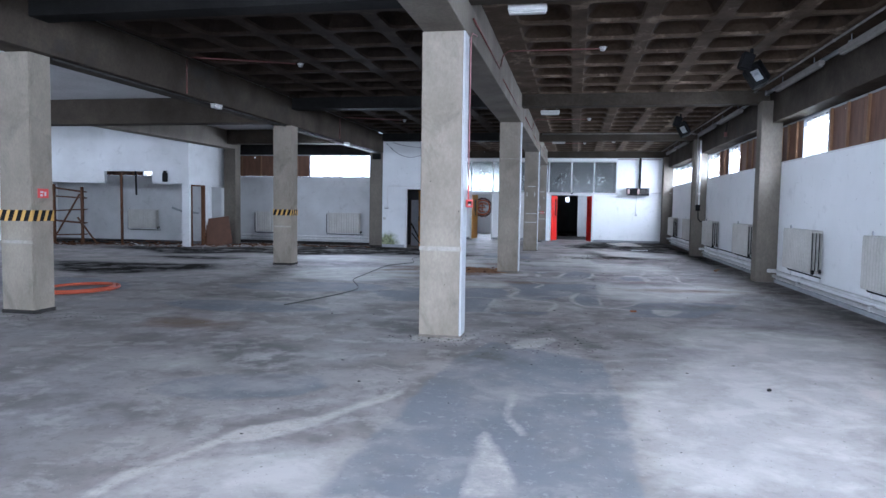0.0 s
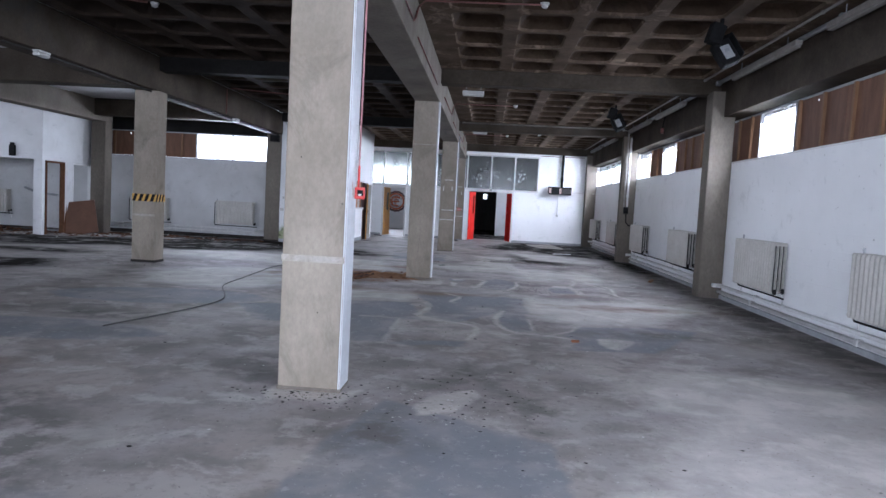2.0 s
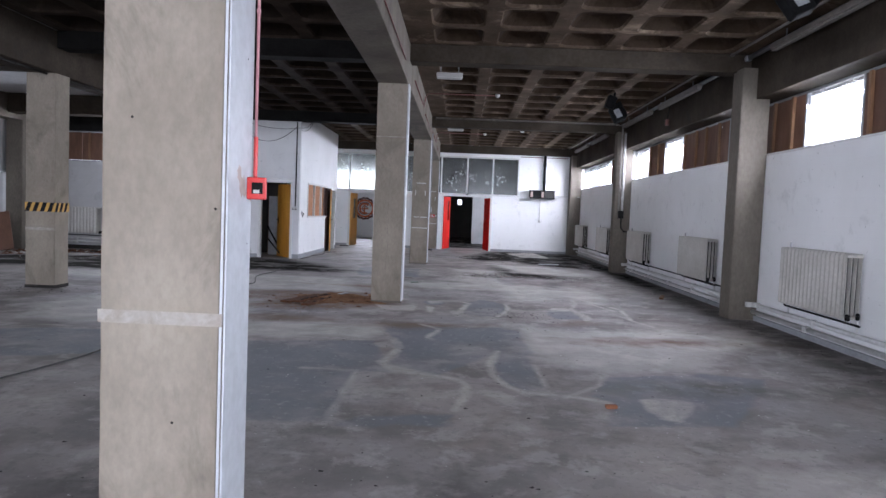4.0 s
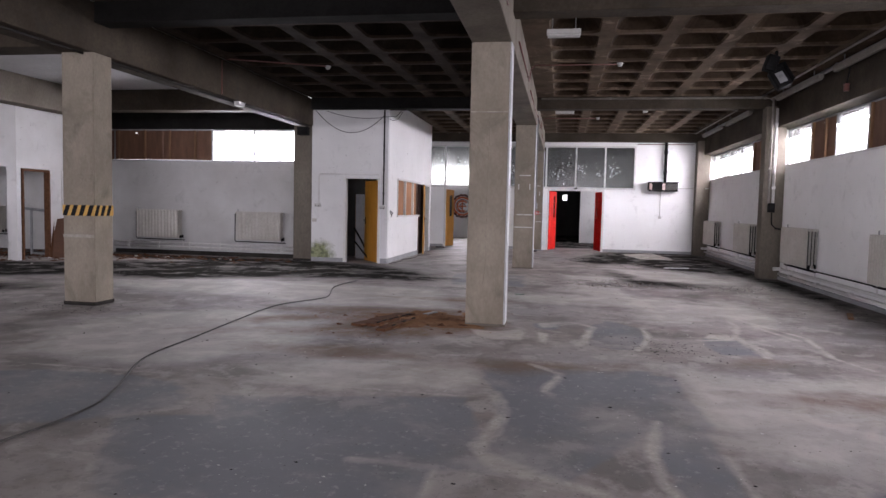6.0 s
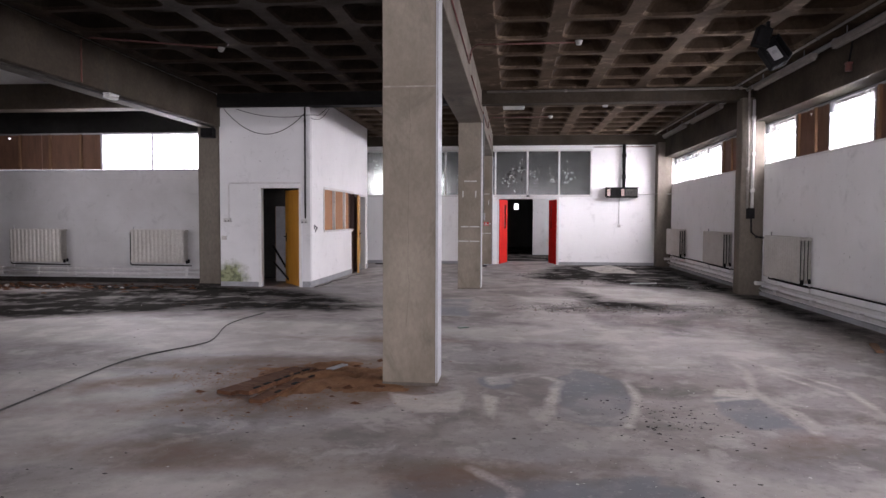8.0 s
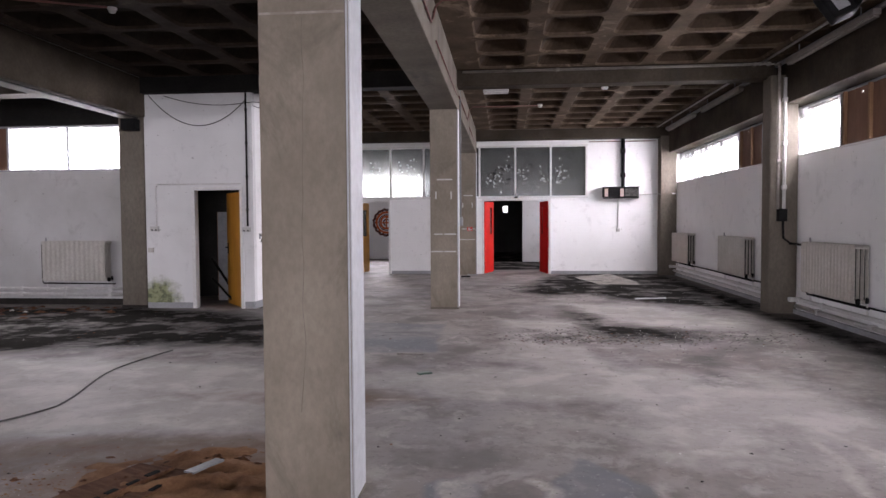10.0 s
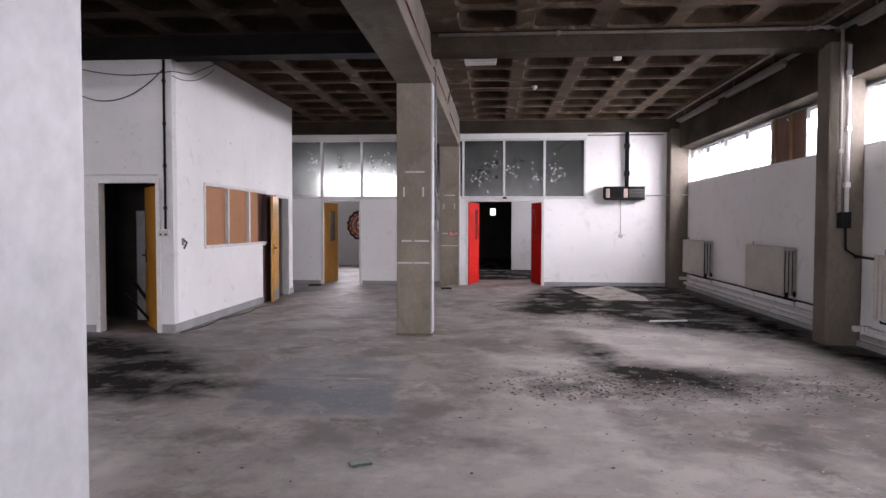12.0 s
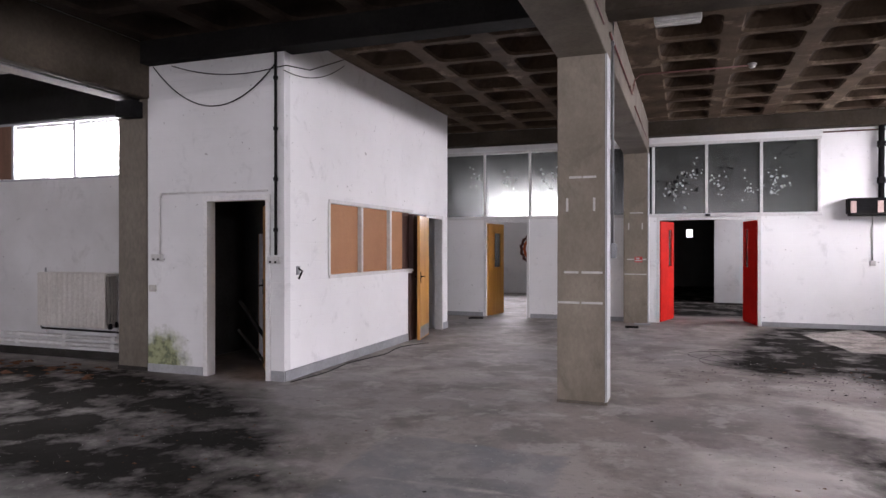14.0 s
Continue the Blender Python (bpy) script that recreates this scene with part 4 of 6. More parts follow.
def door_frame(name, label, x0, x1, y0, y1, top, mat, face=0.06):
    o = thing(name, label, "door frame", ((x0 + x1) / 2, (y0 + y1) / 2, 0))
    o["kind"] = "structure"
    a, b = (x1 - x0) / 2, (y1 - y0) / 2
    if a > b:
        part("jamb", boxes([(-a - face, -a, -b, b, 0, top)], 0.004), mat, o)
        part("jamb", boxes([(a, a + face, -b, b, 0, top)], 0.004), mat, o)
        part("head", boxes([(-a - face, a + face, -b, b, top, top + face)], 0.004), mat, o)
    else:
        part("jamb", boxes([(-a, a, -b - face, -b, 0, top)], 0.004), mat, o)
        part("jamb", boxes([(-a, a, b, b + face, 0, top)], 0.004), mat, o)
        part("head", boxes([(-a, a, -b - face, b + face, top, top + face)], 0.004), mat, o)
    return o


door_frame("door_frame", "white frame of the red double doors", -1.0, 0.80, YF - 0.02, YF + 0.13, 2.06, WHITEWOOD, 0.058)
door_leaf("door_1", "red door leaf with narrow glazed slot, standing open", (-0.99, YF + 0.06, 0), 75, 0.87, 2.04, DOORRED, (0.48, 0.74, 1.1, 1.9), None, None)
door_leaf("door_2", "red door leaf with narrow glazed slot, standing open", (0.79, YF + 0.06, 0), 101, 0.87, 2.04, DOORRED, (0.48, 0.74, 1.1, 1.9), None, None)
door_frame("door_frame", "white frame of the side doorway", -4.62, -3.72, YF - 0.02, YF + 0.13, 2.06, WHITEWOOD)
door_leaf("door_3", "ochre veneered door standing ajar with a dark upper pane", (-4.61, YF + 0.05, 0), 82, 0.86, 2.04, DOORYELLOW, (0.3, 0.72, 1.05, 1.85), None)
door_frame("door_frame", "white chipped frame of the dark doorway", -5.79, -4.98, YR - 0.02, YR + 0.13, 2.06, WHITEWOOD)
door_leaf("door_4", "ochre veneered door opened inwards", (-5.0, YR + 0.1, 0), 129, 0.8, 2.03, DOORYELLOW, None, 0.74)
door_frame("door_frame", "dark frame beside the boarded hatch", XR - 0.13, XR + 0.02, 28.14, 28.88, 2.03, WHITEWOOD)
door_leaf("door_5", "ochre veneered door standing open towards the hall", (XR + 0.03, 28.12, 0), -80, 0.76, 2.03, DOORYELLOW, None, 0.7, 0.22)


# ---- radiators ----
def radiator(at, turn, wide, high=0.72, group="radiators along the window wall", label="yellowed white ribbed panel radiator on the wall"):
    """Three pressed panels with upright flutes; the wall lies on local +y; origin at its foot in the middle."""
    o = thing("radiator", label, "radiator", at, turn, group)

    def panel(y):
        bm = bmesh.new()
        n = int(wide / 0.0115)
        rows = []
        for k in range(n + 1):
            x = -wide / 2 + wide * k / n
            f = 0.5 + 0.5 * math.cos(math.tau * k / 8)
            dy = 0.014 * (1 - f) ** 1.5
            rows.append([bm.verts.new((x, y + (0.01 if e else dy), z)) for e, z in ((1, 0), (0, 0.03), (0, high - 0.03), (1, high))])
        for a, b in zip(rows, rows[1:]):
            for k in range(3):
                bm.faces.new((a[k], b[k], b[k + 1], a[k + 1]))
        box(bm, -wide / 2, wide / 2, y + 0.016, y + 0.026, 0.0, high)
        return bm
    for y in (-0.13, -0.075, -0.02, 0.035):
        part("panel", panel(y), RADPAINT, o)
    for sx in (-1, 1):
        part("header_pipe", tube([(sx * (wide / 2 + 0.008), -0.12, 0.03), (sx * (wide / 2 + 0.008), 0.06, 0.03)], 0.018), RADPAINT, o)
        part("header_pipe", tube([(sx * (wide / 2 + 0.008), -0.12, high - 0.03), (sx * (wide / 2 + 0.008), 0.06, high - 0.03)], 0.018), RADPAINT, o)
        part("bracket", boxes([(sx * wide * 0.38 - 0.02, sx * wide * 0.38 + 0.02, 0.066, 0.09, 0.05, high - 0.05)]), GREYMETAL, o)
        tail = part("tail_pipe", tube([(sx * (wide / 2 + 0.03), 0.03, 0.03), (sx * (wide / 2 + 0.04), 0.03, -0.06), (sx * (wide / 2 + 0.04), 0.04, -0.2)], 0.012), PIPEWHITE, o)
        part("valve", disc_stack([(0.012, -0.03), (0.022, -0.02), (0.022, 0.03), (0.014, 0.05)], 10), BLACK, tail).matrix_basis = pose(sx * (wide / 2 + 0.035), 0.03, 0.03)
    part("riser", tube([(-wide / 2 - 0.05, -0.02, high - 0.05), (-wide / 2 - 0.075, -0.02, high - 0.06), (-wide / 2 - 0.08, -0.02, 0.0), (-wide / 2 - 0.07, 0.0, -0.05), (wide / 2 + 0.1, 0.02, -0.06)], 0.013), BLACK, o, "black iron riser pipe")
    part("lockshield", disc_stack([(0.014, -0.03), (0.028, -0.02), (0.028, 0.03), (0.016, 0.045)], 10), BLACK, o, "black valve head").matrix_basis = pose(wide / 2 + 0.05, -0.09, 0.02)
    # Near-black sheet set in from the end, added as shade between the panels.
    part("gap_shade", boxes([(wide / 2 - 0.05, wide / 2 - 0.04, -0.1, 0.045, 0.04, high - 0.04)]), NEARBLACK, o, "dark sheet standing for the shade between the panels")
    part("air_vent", tube([(-wide / 2 - 0.01, 0.0, high - 0.02), (-wide / 2 - 0.01, 0.0, high + 0.06)], 0.012), GREYMETAL, o)
    return o


first = radiator((4.10, 13.8, 0.42), -90, 1.5, 0.74)
for y in (10.2, 18.03, 22.13, 26.06, 29.92):
    copy_thing(first, pose(4.10, y, 0.42, 0, 0, -90))
lrad = radiator((-8.22, 24.11, 0.45), 0, 1.2, 0.73, "radiators below the left windows")
copy_thing(lrad, pose(-11.05, 24.11, 0.45))
copy_thing(lrad, pose(-16.4, 24.11, 0.45))

# ---- boarded hatch in the partition ----
hatch = thing("window_6", "hatch boarded with tan hardboard panels in a white frame", "window", (XR, 0, 0))
hatch["kind"] = "structure"
part("window_frame", boxes([(-0.1, 0.025, 24.74, 27.5, 1.125, 1.17), (-0.1, 0.018, 24.74, 27.5, 2.08, 2.13), (-0.1, 0.018, 24.72, 24.77, 1.17, 2.08)], 0.004), WHITEWOOD, hatch)
for y in (25.66, 26.62):
    part("mullion", boxes([(-0.1, 0.014, y - 0.028, y + 0.028, 1.17, 2.08)], 0.004), WHITEWOOD, hatch)
for a, b, mt in ((24.77, 25.632, HARDBOARD), (25.688, 26.592, HARDBOARD), (26.648, 27.18, HARDBOARD), (27.18, 27.46, DARKWOOD)):
    part("board", boxes([(-0.06, -0.045, a, b, 1.17, 2.08)]), mt, hatch)
setting("trim", boxes([(XR - 0.05, XR + 0.03, 27.504, 28.06, 0, 2.07), (XR + 0.001, XR + 0.03, 27.32, 27.504, 0, 1.095), (XR - 0.1, XR + 0.03, 27.464, 27.502, 1.148, 2.066)], 0.004), DARKWOOD, "dark brown timber lining between hatch and door", "door lining")
setting("skirting", boxes([(XR, XR + 0.016, YR, 27.31, 0, 0.12), (XR, XR + 0.016, 28.95, 29.22, 0, 0.12)], 0.003), GREYPAINT, "grey painted skirting board", "skirting")
setting("skirting_front", boxes([(-6.68, -5.86, YR - 0.014, YR, 0, 0.10), (-4.91, XR, YR - 0.014, YR, 0, 0.12)], 0.003), GREYPAINT, "grey painted skirting board", "skirting")
setting("skirting_end", boxes([(0.87, 3.8, YF - 0.014, YF, 0, 0.09), (-3.64, -1.66, YF - 0.014, YF, 0, 0.09), (-6.8, -4.7, YF - 0.014, YF, 0, 0.09)], 0.003), GREYPAINT, "grey painted skirting board", "skirting")
setting("skirting_west", boxes([(-12.4, -7.17, 24.17, 24.2, 0, 0.11)], 0.004), GRIME, "dark skirting below the radiator pipes", "skirting")

# ---- column dressings ----
BANDPAINT = surface("scraped_pale_paint", (0.40, 0.368, 0.325), (0.31, 0.28, 0.24), 9, 40, 0.8, 0.3, stain=(0.24, 0.212, 0.176), stain_amount=0.8)
def band(col, w, d, z, h, mat, label, name="band"):
    a, b = w / 2 + 0.0035, d / 2 + 0.0035
    return part(name, boxes([(-a, a, -b, -b + 0.002, z, z + h), (a, a + 0.002, -b, b, z, z + h)]), mat, col, label)


def hazard(col, w, d, z, h):
    """Yellow tape with slanted black bars, wrapped round the front and side."""
    a, b = w / 2 + 0.004, d / 2 + 0.004
    part("hazard_tape", boxes([(-a, a, -b, -b + 0.002, z, z + h), (a - 0.002, a, -b, b, z, z + h)]), TAPEYELLOW, col, "yellow hazard tape with black bars")
    step, bar, lean = 0.118, 0.066, 0.05
    k = -a
    while k < a - bar:
        bm = bmesh.new()
        q = [bm.verts.new((x, -b - 0.001, zz)) for x, zz in ((k, z), (k + bar, z), (min(k + bar + lean, a), z + h), (k + lean, z + h))]
        bm.faces.new(q)
        r = bmesh.ops.extrude_face_region(bm, geom=bm.faces[:])
        bmesh.ops.translate(bm, verts=[v for v in r["geom"] if isinstance(v, bmesh.types.BMVert)], vec=(0, 0.0015, 0))
        part("tape_bar", bm, BLACK, col)
        k += step
    k = -b
    while k < b - bar - lean:
        bm = bmesh.new()
        q = [bm.verts.new((a + 0.001, y, zz)) for y, zz in ((k, z), (k + bar, z), (k + bar + lean, z + h), (k + lean, z + h))]
        bm.faces.new(q)
        r = bmesh.ops.extrude_face_region(bm, geom=bm.faces[:])
        bmesh.ops.translate(bm, verts=[v for v in r["geom"] if isinstance(v, bmesh.types.BMVert)], vec=(-0.0015, 0, 0))
        part("tape_bar", bm, BLACK, col)
        k += step


hazard(colC, 0.48, 0.36, 1.20, 0.14)
hazard(colD, 0.465, 0.38, 1.20, 0.14)
part("pale_band", boxes([(-W / 2 - 0.004, W / 2 - 0.004, -D / 2 - 0.0045, -D / 2 - 0.003, 0.975, 1.025)]), BANDPAINT, colA, "pale scraped paint band")
for c, wd, dd in ((colC, 0.48, 0.36), (colD, 0.465, 0.38)):
    part("pale_band", boxes([(-wd / 2, wd / 2, -dd / 2 - 0.004, -dd / 2 - 0.002, 0.91, 0.95)]), BANDPAINT, c, "pale scraped paint band")
for c in (colE, colF):
    for x0, x1, z in ((-0.12, 0.0, 2.19), (0.01, 0.14, 2.19), (-0.17, -0.03, 1.265), (0.0, 0.2, 1.265), (-0.23, -0.02, 0.97), (0.0, 0.2, 0.97)):
        part("tape_strip", boxes([(x0, x1, -D / 2 - 0.0045, -D / 2 - 0.003, z, z + 0.022)]), TAPEWHITE, c, "strip of white tape residue")
    for x in (-0.15, 0.11):
        part("tape_strip", boxes([(x, x + 0.022, -D / 2 - 0.0045, -D / 2 - 0.003, 1.87, 2.0)]), TAPEWHITE, c, "strip of white tape residue")
# a hairline crack wandering up the cracked column
def crack(col, x, z0, z1, d):
    pts, k = [], z0
    while k < z1:
        pts.append((x + 0.03 * noise.noise(Vector((3 * k, 1, x))) + 0.02 * (k - z0) / (z1 - z0), k))
        k += 0.06
    bm = bmesh.new()
    prev = None
    for px, pz in pts:
        w = 0.0008 + 0.0012 * noise.random()
        row = [bm.verts.new((px - w, -d / 2 - 0.0042, pz)), bm.verts.new((px + w, -d / 2 - 0.0042, pz))]
        if prev:
            bm.faces.new((prev[0], prev[1], row[1], row[0]))
        prev = row
    part("crack", bm, PIER, col, "dark hairline crack")


crack(colB, -0.02, 0.5, 2.56, D)
part("joint", boxes([(-W / 2 + 0.01, W / 2 - 0.02, -D / 2 - 0.0042, -D / 2 - 0.003, 2.56, 2.572)]), BANDPAINT, colB, "pour line")


def wall_sign(name, label, at, turn, w, h, mat, marks):
    """A flat sign facing local -y, with its printed shapes as thin pieces."""
    o = thing(name, label, "sign", at, turn)
    part("plate", boxes([(-w / 2, w / 2, -0.004, 0.0, 0, h)]), mat, o)
    for x0, x1, z0, z1 in marks:
        part("print", boxes([(x0, x1, -0.0055, -0.004, z0, z1)]), WHITEPLASTIC, o, "white printed shape")
    return o


wall_sign("safety_sign", "small red safety sign with white marks on the column", (-6.785, 8.26, 1.50), 90, 0.18, 0.12, REDPLASTIC, ((-0.05, -0.01, 0.02, 0.05), (-0.05, 0.0, 0.065, 0.085), (0.02, 0.05, 0.03, 0.08)))
wall_sign("safety_sign", "small red safety sign with white marks on the column", (-1.385, 31.126, 1.22), 0, 0.15, 0.11, REDPLASTIC, ((-0.06, 0.06, 0.02, 0.045), (-0.05, 0.02, 0.06, 0.09)))


# ---- fire alarm call point and conduits ----
def call_point(at):
    o = thing("fire_call_point", "red fire alarm call point on the column", "alarm", at)
    part("back_box", boxes([(-0.02, 0.055, -0.03, 0.02, -0.045, 0.045)], 0.006), REDPLASTIC, o)
    part("front_frame", boxes([(0.0, 0.08, -0.05, -0.03, -0.045, 0.045)], 0.006), REDPLASTIC, o)
    part("window", boxes([(0.022, 0.068, -0.0525, -0.05, -0.022, 0.024)], 0.001), BLACK, o, "dark broken glass window")
    part("label", boxes([(0.03, 0.055, -0.054, -0.0525, -0.02, -0.006)]), WHITEPLASTIC, o)
    return o


PINKPLASTER = surface("scraped_pink_plaster", (0.52, 0.44, 0.40), (0.44, 0.37, 0.33), 8, 40, 0.8, 0.3)


def scuff(col, x, y, z, ry, rz, seed):
    """A ragged patch where the gloss paint has come away from a side face."""
    rng = random.Random(seed)
    bm = bmesh.new()
    ring = [bm.verts.new((x, y + ry * rng.uniform(0.5, 1.1) * math.cos(k * math.tau / 16), z + rz * rng.uniform(0.5, 1.1) * math.sin(k * math.tau / 16))) for k in range(16)]
    bm.faces.new(ring)
    part("paint_loss", bm, PINKPLASTER, col, "pinkish patch where paint has come away")


scuff(colA, W / 2 + 0.0068, 0.03, 1.51, 0.05, 0.055, 3)
scuff(colA, W / 2 + 0.0068, -0.02, 1.56, 0.03, 0.04, 5)
call_point((-1.204, 8.24, 1.508))


def run(name, label, pts, r, mat, clips=0):
    """A pipe or cable with elbows and clips, its origin at its first point."""
    o = thing(name, label, "pipe", pts[0])
    q = [Vector(k) - Vector(pts[0]) for k in pts]
    part("tube", tube(q, r), mat, o, "", True)
    for k in range(clips):
        f = (k + 0.5) / clips
        i = min(int(f * (len(q) - 1)), len(q) - 2)
        c = q[i].lerp(q[i + 1], f * (len(q) - 1) - i)
        part("clip", boxes([(c.x - r * 1.22, c.x + r * 1.22, c.y - r * 1.22, c.y + r * 1.22, c.z - r * 1.2, c.z + r * 1.2)], r * 0.3), mat, o)
    return o


run("conduit", "faded red conduit down to the call point", [(-1.185, 8.24, 1.55), (-1.185, 8.24, 3.36), (-1.184, 8.37, 3.45), (-1.184, 8.72, 3.5)], 0.0065, PINKPIPE, 4)
part("sleeve", tube([(-1.184, 8.24, 1.55), (-1.184, 8.24, 1.72)], 0.009), REDPLASTIC, None, "")
bpy.data.objects["sleeve"].name = "conduit_sleeve"
tagged(bpy.data.objects["conduit_sleeve"], "red sleeve over the conduit above the call point", "pipe")
for y in (11.6, 20.08, 27.2):
    run("conduit", "thin red conduit under the waffle slab", [(-1.184, y - 3.2, 3.62), (-1.184, y - 0.4, 3.62), (-1.184, y - 0.25, 3.7), (-1.184, y, 3.9), (-1.1, y, 3.975), (0.36, y, 3.975)], 0.011, REDPIPE, 3)
    run("conduit", "thin red conduit under the waffle slab", [(-1.184, y + 0.1, 3.55), (-1.184, y + 3.4, 3.55)], 0.009, REDPIPE, 2)
run("conduit", "grey conduit on the column down to a switch box", [(-1.179, 24.19, 1.5), (-1.179, 24.19, 3.5), (-1.179, 24.27, 3.85), (-0.9, 24.3, 3.9), (3.7, 24.3, 3.9)], 0.014, GREYMETAL, 5)
switch = thing("switch_box", "grey metal switch box on the column", "switch", (-1.174, 24.19, 1.41))
part("body", boxes([(-0.02, 0.03, -0.04, 0.04, 0, 0.15)], 0.006), GREYMETAL, switch)
part("cover", boxes([(0.03, 0.036, -0.034, 0.034, 0.008, 0.142)], 0.003), GREYMETAL, switch)
run("conduit", "pale pipe along the cross beam and down the pier", [(-1.1, 23.66, 3.955), (3.55, 23.66, 3.955), (3.65, 23.6, 3.95), (3.86, 23.48, 3.9), (3.86, 23.48, 1.65)], 0.022, DULLWHITE, 6)
run("pipe", "white pipe down the pier", [(3.95, 23.48, 3.7), (3.95, 23.48, 1.65)], 0.028, PIPEWHITE, 3)
run("pipe", "dark pipe from the box towards the radiator", [(3.93, 23.45, 1.5), (3.94, 23.45, 1.2), (3.98, 23.28, 1.12), (4.1, 23.15, 1.1), (4.12, 22.92, 1.1)], 0.016, BLACK, 1)
jb = thing("junction_box", "dark junction box on the wall pier", "box", (3.92, 23.49, 1.46))
part("body", boxes([(-0.06, 0.07, -0.06, 0.04, 0, 0.2)], 0.006), BLACK, jb)
part("lid", boxes([(-0.05, 0.06, -0.068, -0.06, 0.01, 0.19)], 0.003), BLACK, jb)


def heating_pipes(y0, y1, dark):
    """The pair of heating pipes at the wall's foot, with a cut stub turned into the room."""
    run("pipe", "white heating pipe along the wall foot", [(3.98, y1 - 0.04, 0.245), (4.12, y1 - 0.06, 0.245), (4.13, y1 - 0.14, 0.245), (4.13, y0, 0.245)], 0.030, PIPEWHITE, 5)
    run("pipe", "white heating pipe along the wall foot", [(4.12, y1, 0.135), (4.12, y0, 0.135)], 0.034, PIPEWHITE, 5)
    if dark:
        run("pipe", "thin black pipe above the heating pipes", [(4.15, y1 - 0.45, 1.1), (4.15, y1 - 0.45, 0.42), (4.15, y1 - 0.5, 0.37), (4.15, y0, 0.37)], 0.013, BLACK, 4)


heating_pipes(0.0, 15.62, False)
heating_pipes(16.06, 23.38, True)
heating_pipes(23.92, 31.02, True)
setting("plinth", boxes([(4.14, 4.19, -8.6, 31.0, 0, 0.07)], 0.004), GREYPAINT, "grey painted plinth at the wall foot", "skirting")
run("pipe", "white heating pipe along the wall foot", [(-12.4, 24.13, 0.30), (-7.17, 24.13, 0.30)], 0.026, PIPEWHITE, 6)
run("pipe", "white heating pipe along the wall foot", [(-12.4, 24.12, 0.2), (-7.17, 24.12, 0.2)], 0.03, PIPEWHITE, 6)

# cable trunking and batten along the top of the window beam
def batten_light(y0, y1):
    o = thing("batten_light", "long white batten fitting under the slab edge", "light", (3.80, (y0 + y1) / 2, 3.78), 0, "batten fittings along the beam")
    h = (y1 - y0) / 2
    part("body", boxes([(-0.045, 0.045, -h, h, 0.03, 0.10)], 0.006), DULLWHITE, o)
    part("cover", boxes([(-0.035, 0.035, -h + 0.02, h - 0.02, 0.0, 0.03)], 0.008), DULLWHITE, o)
    for s in (-1, 1):
        part("hanger", tube([(0, s * h * 0.7, 0.1), (0, s * h * 0.7, 0.22)], 0.008), GREYMETAL, o)


for y0 in (9.2, 12.4, 17.6, 20.6, 25.0, 28.0):
    batten_light(y0, y0 + 2.4)
run("cable_trunking", "grey cable trunking along the slab edge", [(3.9, -8, 3.93), (3.9, 31.0, 3.93)], 0.035, GREYMETAL, 9)
run("cable_trunking", "thin cable along the slab edge", [(3.66, -8, 3.975), (3.66, 31.0, 3.975)], 0.018, DULLWHITE, 9)


# ---- lamps, detectors and other fittings under the ceiling ----
DULLLENS = surface("dusty_lens", (0.38, 0.39, 0.40), (0.28, 0.29, 0.30), 5, 30, 0.3, 0.05)


def floodlight(at, turn):
    o = thing("floodlight", "black floodlight hung below the ceiling with a pale lens", "floodlight", at, turn, "floodlights below the slab")
    part("bracket", boxes([(-0.02, 0.02, -0.02, 0.02, 0.16, 0.27)], 0.004), BLACK, o)
    gear = boxes([(-0.09, 0.09, -0.08, 0.08, -0.12, 0.14)], 0.02)
    bmesh.ops.rotate(gear, verts=gear.verts, cent=(0, 0, 0), matrix=Matrix.Rotation(radians(18), 3, "Y"))
    bmesh.ops.translate(gear, verts=gear.verts, vec=(-0.08, 0, 0.05))
    part("gear_box", gear, BLACK, o)
    tilt = Matrix.Rotation(radians(-24), 4, "Y") @ Matrix.Rotation(radians(-22), 4, "X")

    def tilted(bm):
        bmesh.ops.transform(bm, matrix=Matrix.Translation((0.06, -0.02, -0.16)) @ tilt, verts=bm.verts)
        return bm
    housing = part("housing", tilted(boxes([(-0.12, 0.12, -0.05, 0.10, -0.18, 0.16)], 0.025)), BLACK, o)
    part("visor", tilted(boxes([(0.12, 0.135, -0.14, 0.02, -0.16, 0.17), (-0.12, 0.12, -0.12, 0.0, 0.16, 0.172)], 0.003)), BLACK, housing)
    part("lens", tilted(boxes([(-0.06, 0.06, -0.058, -0.05, -0.12, 0.07)], 0.003)), DULLLENS, housing, "pale dusty lens")
    part("lamp_holder", tilted(boxes([(-0.03, 0.03, -0.064, -0.058, -0.03, 0.02)], 0.003)), GREYMETAL, housing)
    return o


fl = floodlight((2.66, 12.0, 3.74), 8)
copy_thing(fl, pose(2.70, 19.35, 3.74, 0, 0, 4))
copy_thing(fl, pose(2.7, 4.6, 3.74, 0, 0, 4))


def detector(at):
    o = thing("smoke_detector", "small white smoke detector under the slab", "detector", at, 0, "smoke detectors under the slab")
    part("base", disc_stack([(0.055, 0.0), (0.055, -0.018), (0.05, -0.022)], 18), WHITEPLASTIC, o)
    part("dome", disc_stack([(0.042, -0.022), (0.042, -0.045), (0.03, -0.06), (0.012, -0.064)], 18), WHITEPLASTIC, o, "", True)
    return o


det = detector((0.38, 11.6, 4.0))
for x, y in ((0.36, 20.08), (0.35, 27.2), (-4.9, 12.2), (-4.95, 20.0), (0.38, 3.92)):
    copy_thing(det, pose(x, y, 4.0))


